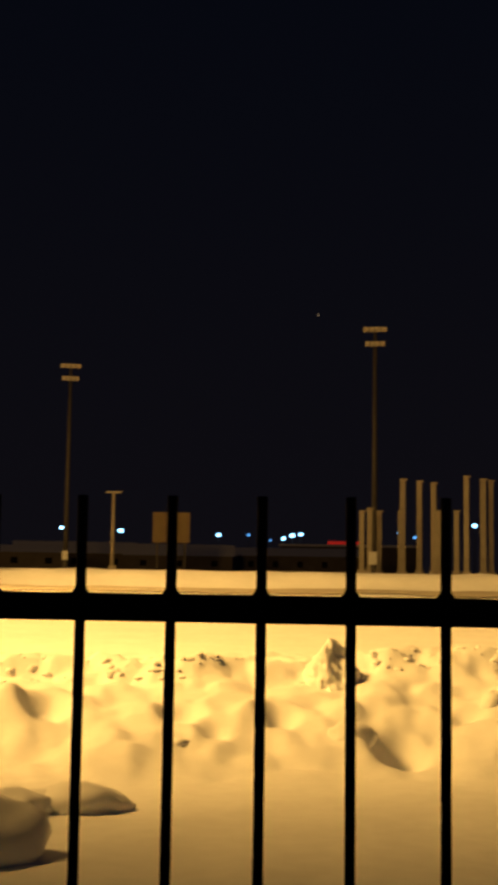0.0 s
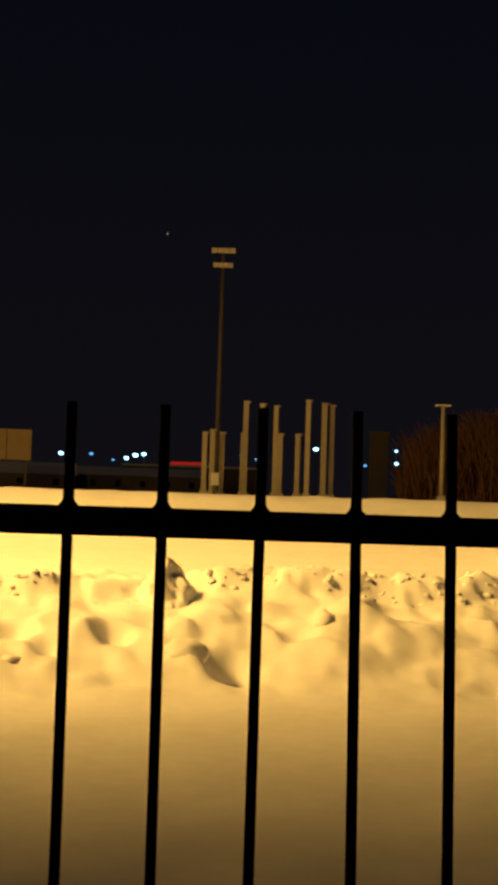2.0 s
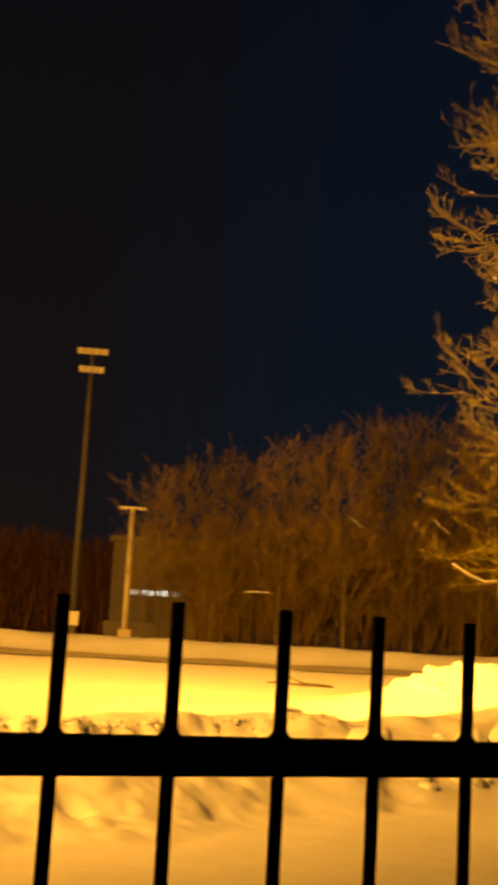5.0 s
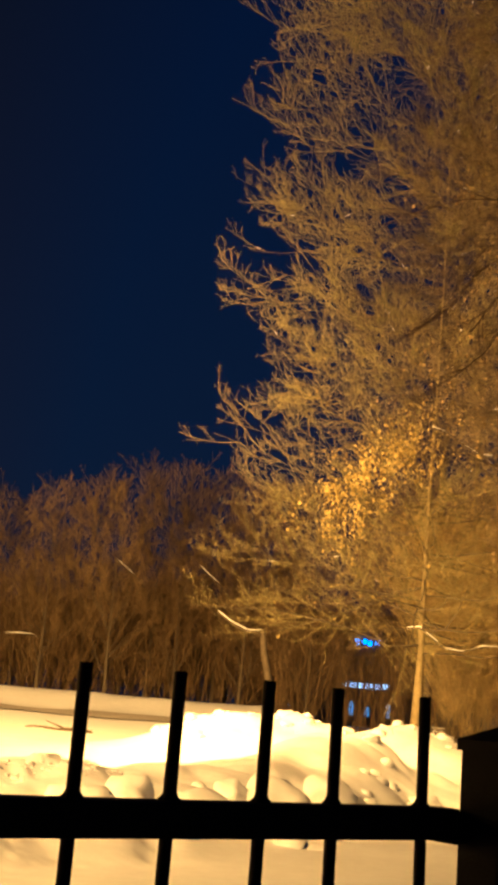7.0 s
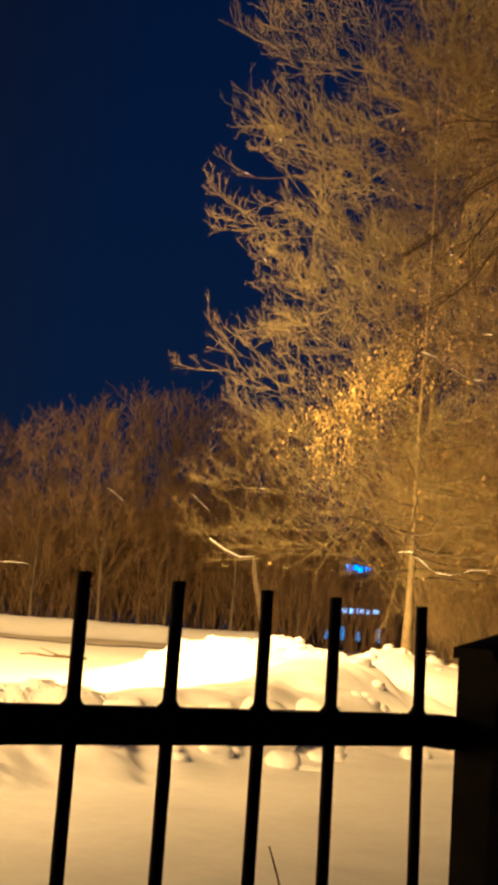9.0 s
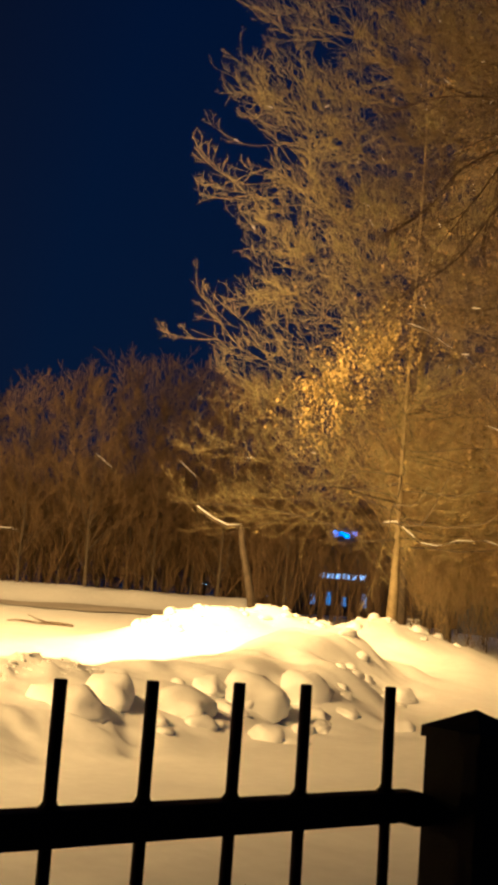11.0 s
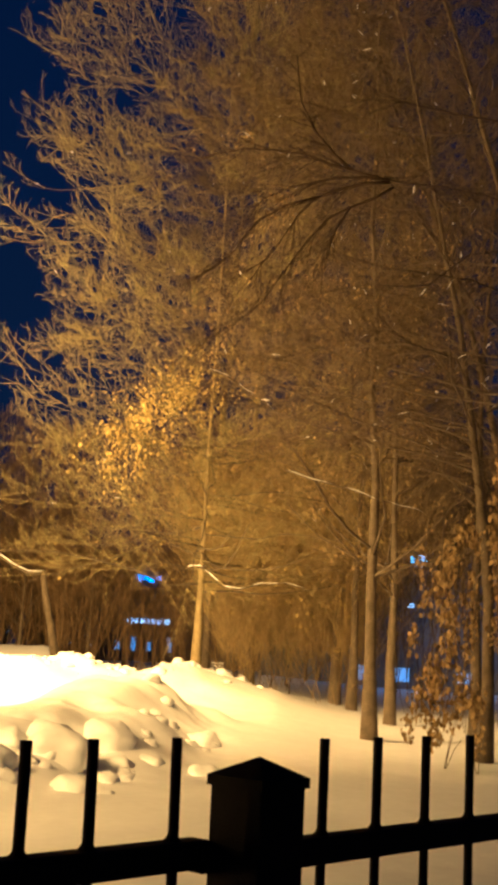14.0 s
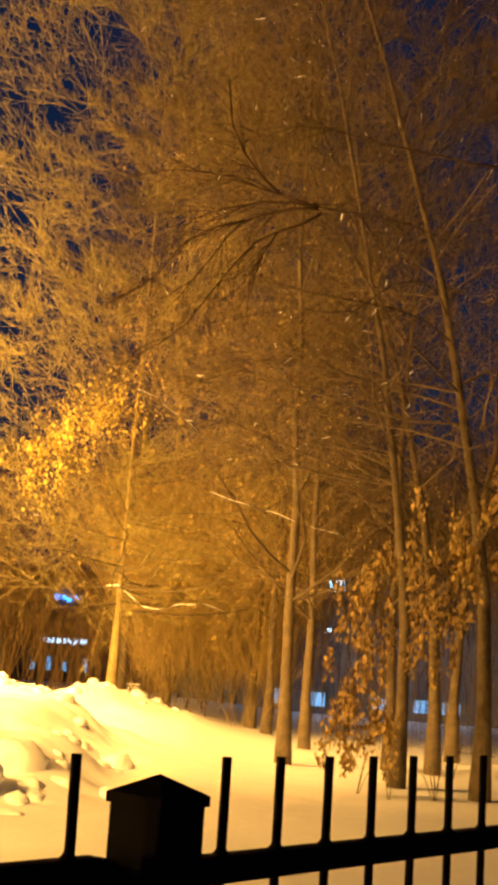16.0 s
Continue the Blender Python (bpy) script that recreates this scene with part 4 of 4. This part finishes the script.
# ---------------------------------------------------------------- far side of the car park
def light_mast(az, d, top_el, label):
    z0 = height(*polar(az, d).xy)
    root = tagged(new("light_mast"), label, "light mast", group="light masts")
    root.matrix_world = facing(az, d, z0)
    h = EYE + d * math.tan(radians(top_el)) - z0
    part("pole", tube([(0, 0, -0.3), (0, 0, h * 0.5), (0, 0, h)], [0.24, 0.19, 0.13], 10), STEEL, root, smooth=True)
    for dz, wide in ((0.0, 0.92), (-1.1, 0.76)):
        bar = part("crossbar", box(-wide, wide, -0.06, 0.06, h + dz - 0.10, h + dz, 0.01), STEEL, root)
        for k in range(4):
            x = -wide + (k + 0.5) * wide / 2
            bm = box(x - wide * 0.23, x + wide * 0.23, -0.32, -0.05, h + dz - 0.22, h + dz + 0.16, 0.04)
            part("floodlight", bm, LAMPHEAD, bar, "switched-off floodlight")


light_mast(-8.33, 110, 9.35, "tall dim mast with two rows of unlit floodlights")
light_mast(5.68, 94, 11.25, "tall dim mast with two rows of unlit floodlights")
light_mast(25.1, 74, 12.85, "tall dim mast with two rows of unlit floodlights")


def lamp_post(az, d, top_el, base_el, wide):
    z0 = min(height(*polar(az, d).xy), EYE + d * math.tan(radians(base_el)))
    root = tagged(new("lamp_post"), "plain grey lamp post with a flat double head", "lamp post", group="lamp posts")
    root.matrix_world = facing(az, d, z0)
    h = EYE + d * math.tan(radians(top_el)) - z0
    part("pole", tube([(0, 0, -0.3), (0, 0, h)], [0.16, 0.13], 10), CONCRETE, root, smooth=True)
    arm = part("arm", box(-wide, wide, -0.05, 0.05, h - 0.02, h + 0.08, 0.02), LAMPHEAD, root)
    for s in (-1, 1):
        part("lamp_head", box(s * wide * 0.72 - 0.2, s * wide * 0.72 + 0.2, -0.13, 0.13, h - 0.06, h + 0.05, 0.04), LAMPHEAD, arm)
    part("base", box(-0.3, 0.3, -0.3, 0.3, -0.2, 0.35, 0.04), CONCRETE, root)


lamp_post(-6.22, 95, 3.68, 0.2, 0.55)
lamp_post(15.92, 84.5, 4.5, 0.25, 0.5)
lamp_post(27.45, 59.6, 5.93, 1.0, 0.62)

# group of tall plain pillars
prng = random.Random(3)
for az, el, d in ((5.12, 3.02, 84), (5.46, 3.15, 84), (5.90, 3.03, 88), (6.86, 3.02, 88), (6.96, 4.48, 85), (7.72, 4.40, 86), (8.36, 4.32, 87), (8.55, 3.06, 85), (9.38, 3.06, 86),
                  (9.82, 4.62, 85), (10.55, 4.50, 86), (10.90, 4.42, 88)):
    z0 = height(*polar(az, d).xy)
    root = tagged(new("pillar"), "tall square tan concrete pillar with a small cap", "pillar", group="pillars beyond the snow bank")
    root.matrix_world = facing(az, d, z0) @ pose(0, 0, 0, 0, 0, prng.uniform(-12, 12))
    h = EYE + d * math.tan(radians(el)) - z0
    w = 0.17
    part("shaft", box(-w, w, -w, w, -0.3, h - 0.12, 0.03), CONCRETE, root)
    part("cap", box(-w - 0.03, w + 0.12, -w - 0.04, w + 0.04, h - 0.12, h, 0.03), CONCRETE, root)
    part("plinth", box(-w - 0.1, w + 0.1, -w - 0.1, w + 0.1, -0.3, 0.25, 0.03), CONCRETE, root)

for az, d, el0, el1, wide in ((5.62, 83, 0.58, 1.16, 0.28), (-8.35, 100, 0.58, 1.0, 0.24), (25.12, 66, 0.56, 1.18, 0.31)):
    z0, z1 = EYE + d * math.tan(radians(el0)), EYE + d * math.tan(radians(el1))
    g = height(*polar(az, d).xy)
    root = tagged(new("meter_cabinet"), "small white metal cabinet on a short stand", "cabinet", group="white cabinets by the masts")
    root.matrix_world = facing(az, d, g)
    part("body", box(-wide, wide, -0.15, 0.15, z0 - g, z1 - g, 0.03), WHITE, root)
    part("door", box(-wide * 0.85, wide * 0.85, -0.175, -0.151, z0 - g + 0.06, z1 - g - 0.06, 0.008), WHITE, root)
    part("stand", box(-wide * 0.5, wide * 0.5, -0.08, 0.08, -0.2, z0 - g + 0.02), STEEL, root)

# board on legs
g = height(*polar(-3.58, 118).xy)
board = tagged(new("billboard"), "plain tan board raised on dark legs", "billboard")
board.matrix_world = facing(-3.58, 118, g)
part("panel", box(-1.74, -0.55, -0.12, 0.12, 4.55 - g, 7.4 - g, 0.03), BOARD, board)
part("panel", box(-0.5, 1.74, -0.12, 0.12, 4.55 - g, 7.4 - g, 0.03), BOARD, board)
for x in (-1.3, 1.3):
    part("leg", box(x - 0.1, x + 0.1, 0.14, 0.34, -0.2, 7.0 - g, 0.02), STEEL, board)


def house(az, d, wide, el_wall, el_roof, mat_, label, deep=8, windows=3):
    g = height(*polar(az, d).xy)
    root = tagged(new("house"), label, "house", group="low houses beyond the field")
    root.matrix_world = facing(az, d, g)
    hw, hr = EYE + d * math.tan(radians(el_wall)) - g, EYE + d * math.tan(radians(el_roof)) - g
    part("wall", box(-wide, wide, 0, deep, -0.5, hw), mat_, root)
    bm = bmesh.new()
    e = 0.4
    v = [bm.verts.new(c) for c in ((-wide - e, -e, hw + 0.004), (wide + e, -e, hw + 0.004), (wide + e, deep + e, hw + 0.004), (-wide - e, deep + e, hw + 0.004),
                                   (-wide - e, deep / 2, hr), (wide + e, deep / 2, hr))]
    for f in ((0, 1, 5, 4), (2, 3, 4, 5), (0, 4, 3), (1, 2, 5), (0, 3, 2, 1)):
        bm.faces.new([v[k] for k in f])
    part("roof", bm, SNOW, root, "snow-covered roof")
    for k in range(windows):
        x = -wide + (k + 0.5) * 2 * wide / windows
        w = part("window", box(x - 0.5, x + 0.5, -0.06, 0.05, hw * 0.35, hw * 0.75, 0.02), WALL, root)
        part("pane", box(x - 0.42, x + 0.42, -0.08, -0.062, hw * 0.38, hw * 0.72), IRON, w)


house(-10.6, 150, 6, 0.9, 1.25, WALL, "low dark house under a snowy roof")
house(-7.9, 170, 8, 0.9, 1.45, WALL, "low dark house under a snowy roof")
house(-3.2, 165, 7, 0.85, 1.4, WALL, "low dark house under a snowy roof")
house(1.2, 190, 13, 0.9, 1.3, WALL, "long low dark building under a snowy roof", windows=7)

# dark tower-like block
g = height(*polar(13.0, 150).xy)
tower = tagged(new("tower"), "narrow dim concrete tower beyond the field", "tower")
tower.matrix_world = facing(13.05, 150, g)
part("shaft", box(-1.1, 1.1, -1, 1, -0.5, 9.7 - g, 0.05), WALL, tower)
part("top", box(-1.25, 1.25, -1.15, 1.15, 9.7 - g, 10.1 - g, 0.05), WALL, tower)


def far_light(az, el, d, r, material, label):
    q = at(az, el, d)
    g = height(q.x, q.y)
    root = tagged(new("street_light"), label, "street light", group="far street lights")
    root.matrix_world = facing(az, d, g)
    h = q.z - g
    part("pole", tube([(0, 0.5, -0.2), (0, 0.5, h + 0.25)], [0.11, 0.07], 6), STEEL, root)
    part("arm", tube([(0, 0.5, h + 0.25), (0, 0.0, h + 0.3)], [0.06, 0.05], 6), STEEL, root)
    bm = bmesh.new()
    bmesh.ops.create_uvsphere(bm, u_segments=12, v_segments=8, radius=r)
    for v in bm.verts:
        v.co = Vector((v.co.x * 1.25, v.co.y * 0.6, v.co.z * 0.8 + h))
    part("lamp_glass", bm, material, root, "glowing cool white lamp")


for az, el, r, m_ in ((-8.54, 2.03, 0.55, BULB), (-5.87, 1.95, 0.65, BULB), (-6.56, 1.25, 0.35, BULBDIM), (-1.42, 1.82, 0.55, BULB), (-0.05, 1.84, 0.42, BULBDIM), (1.55, 1.70, 0.55, BULB),
                      (1.95, 1.84, 0.62, BULB), (2.34, 1.90, 0.52, BULB), (0.95, 1.6, 0.3, BULBDIM), (10.18, 2.38, 0.62, BULB), (7.51, 1.82, 0.48, BULBDIM), (6.77, 2.01, 0.35, BULBDIM),
                      (13.86, 2.40, 0.45, BULB), (13.86, 1.82, 0.5, BULB), (12.45, 1.70, 0.4, BULBDIM), (15.30, 1.79, 0.55, BULB), (22.84, 1.90, 0.5, BULB), (24.76, 1.75, 0.35, BULBDIM),
                      (24.53, 1.57, 0.35, BULBDIM)):
    far_light(az, el, 250, r * 0.72, m_, "far street light glowing cool white")
for az, el, d, r in ((42.68, 0.62, 95, 0.16), (29.5, 0.5, 75, 0.2)):
    far_light(az, el, d, r, BULB, "far street light glowing cool white")

q = at(3.05, 11.92, 1500)
bm = bmesh.new()
bmesh.ops.create_icosphere(bm, subdivisions=2, radius=1.3)
star = part("star", bm, LAMPGLOW)
star.location = q
tagged(star, "faint warm point of light in the night sky", "star", kind="structure")

# long building with a red light strip
g = height(*polar(4.3, 240).xy)
shop = tagged(new("store_building"), "long dark store with a red light strip", "store")
shop.matrix_world = facing(4.3, 240, g)
part("wall", box(-12, 14, 0, 15, -0.5, 7.3 - g), WALL, shop)
part("roof", box(-12.4, 14.4, -0.4, 15.4, 7.304 - g, 7.7 - g, 0.05), SNOW, shop)
part("light_strip", box(-3.1, 3.3, -0.25, -0.02, 7.75 - g, 8.35 - g, 0.04), REDLED, shop, "glowing red light strip")


def hall(name, az, d, half, z1, deep, mat_, label, category):
    g = min(height(*polar(az, d).xy), 1.0)
    root = tagged(new(name), label, category)
    root.matrix_world = facing(az, d, g)
    part("wall", box(-half, half, 0, deep, -0.5, z1 - g), mat_, root)
    part("roof", box(-half - 0.3, half + 0.3, -0.3, deep + 0.3, z1 - g + 0.004, z1 - g + 0.4, 0.05), WALL, root, "dark flat roof edge")
    return root, g


def panel(root, name, az, az0, el0, el1, d, g, w, material, label="", y=-0.05):
    """A framed pane in the front wall."""
    x = d * math.tan(radians(az - az0))
    z0, z1 = EYE + d * math.tan(radians(el0)) - g, EYE + d * math.tan(radians(el1)) - g
    fr = part(name, box(x - w - 0.08, x + w + 0.08, y, 0.03, z0 - 0.08, z1 + 0.08, 0.01), GREYWALL, root, label)
    part("pane", box(x - w, x + w, y - 0.025, y - 0.004, z0, z1), material, fr)


# pale hall beside the wood
root, g = hall("hall", 29.3, 82, 3.7, EYE + 82 * math.tan(radians(4.4)), 14, WALL, "dim flat-roofed hall with a dark ground floor", "hall")
part("dark_band", box(-3.5, 3.5, -0.08, -0.004, 1.2, EYE + 82 * math.tan(radians(3.35)) - g), WALL, root, "dark recessed ground floor")
for k in range(4):
    panel(root, "window", 27.8 + 0.62 * k, 29.3, 2.08, 2.3, 82, g, 0.36, SHOPWIN if k in (1, 2) else WINDOW, y=-0.14)
part("parapet", box(-3.6, 3.0, -9.0, -8.6, 0.0, 1.7, 0.05), WALL, root, "low dark wall")

# shop behind the tall tree
root, g = hall("shop", 48.9, 84, 8.0, EYE + 84 * math.tan(radians(4.3)), 12, WALL, "dim shop with a blue sign and lit windows", "shop")
for k, w in enumerate((0.22, 0.3, 0.2, 0.34, 0.3, 0.28)):
    panel(root, "window", 47.95 + 0.36 * k, 48.9, 1.36, 1.58, 84, g, w * 0.7, SHOPWIN)
for k, (a, w, e0, e1) in enumerate(((48.42, 0.18, 3.25, 3.52), (48.7, 0.2, 3.3, 3.5), (48.95, 0.14, 3.22, 3.45), (49.3, 0.16, 3.3, 3.5))):
    x = 84 * math.tan(radians(a - 48.9))
    part("sign_bar", box(x - w, x + w, -0.18, -0.05, EYE + 84 * math.tan(radians(e0)) - g, EYE + 84 * math.tan(radians(e1)) - g, 0.02), BLUELED, root, "glowing blue bar of the sign")
for k, a in enumerate((45.6, 46.3, 47.6, 48.3, 49.0, 49.9)):
    panel(root, "window", a, 48.9, 0.15, 0.75 if k % 2 else 0.55, 84, g, 0.14, WINDOW)

# cool-lit block behind the wooded strip
root, g = hall("office_block", 63.5, 66, 11.0, EYE + 66 * math.tan(radians(5.8)), 12, GREYWALL, "grey block with blue-lit windows behind the trees", "office block")
for a, e0, e1, w, m_ in ((59.65, 4.45, 5.05, 0.2, BRIGHTWIN), (60.95, 4.5, 5.05, 0.42, BRIGHTWIN), (63.4, 4.5, 5.1, 0.5, GREYWALL), (66.0, 4.5, 5.1, 0.5, GREYWALL),
                         (59.9, 2.68, 2.86, 0.12, SHOPWIN), (60.65, 2.68, 2.86, 0.16, SHOPWIN), (58.4, -0.6, 0.05, 0.3, WINDOW), (60.3, -0.6, 0.0, 0.4, WINDOW), (65.0, -0.6, -0.05, 0.5, WINDOW),
                         (66.2, -0.6, -0.1, 0.45, WINDOW), (63.0, -0.55, -0.1, 0.4, WINDOW)):
    panel(root, "window", a, 63.5, e0, e1, 66, g, w, m_)
lamp("office_light", polar(65.2, 61, 5.5), 130, 0.3, (0.30, 0.55, 1.0))
lamp("office_light", polar(60.2, 61, 4.0), 60, 0.3, (0.30, 0.55, 1.0))

# ornamental railing and wire fence along the strip
rail = tagged(new("ornamental_railing"), "white painted railing with round scrolls", "railing")
rail.matrix_world = facing(51.9, 35, height(*polar(51.9, 35).xy) - 0.1) @ Matrix.Scale(0.8, 4)
for z in (0.80, 1.18):
    part("bar", box(-0.22, 0.22, -0.012, 0.012, z - 0.01, z + 0.01), WHITE, rail)
for x in (-0.1, 0.1):
    ring = [(x + 0.07 * math.cos(a), 0, 0.99 + 0.12 * math.sin(a)) for a in np.linspace(0, 2 * math.pi, 15)]
    part("scroll", tube(ring, [0.011] * 15, 6), WHITE, rail)
for x in (-0.22, 0.22):
    part("post", box(x - 0.012, x + 0.012, -0.012, 0.012, -0.2, 1.2), STEEL, rail)

wire = tagged(new("wire_fence"), "low dark wire fence among the tree trunks", "fence")
wire.matrix_world = pose(27, 9.5, height(27, 9.5), 0, 0, 62)
for k in range(9):
    part("post", tube([(k * 1.6 - 4, 0, -0.3), (k * 1.6 - 4, 0, 1.3)], [0.03, 0.03], 6), STEEL, wire)
for k in range(7):
    part("wire", tube([(-4, 0, 0.15 + k * 0.18), (8.8, 0, 0.15 + k * 0.18)], [0.007, 0.007], 4), STEEL, wire)
for k in range(64):
    part("wire", tube([(-4 + k * 0.2, 0.01, 0.1), (-4 + k * 0.2, 0.01, 1.28)], [0.006, 0.006], 4), STEEL, wire)
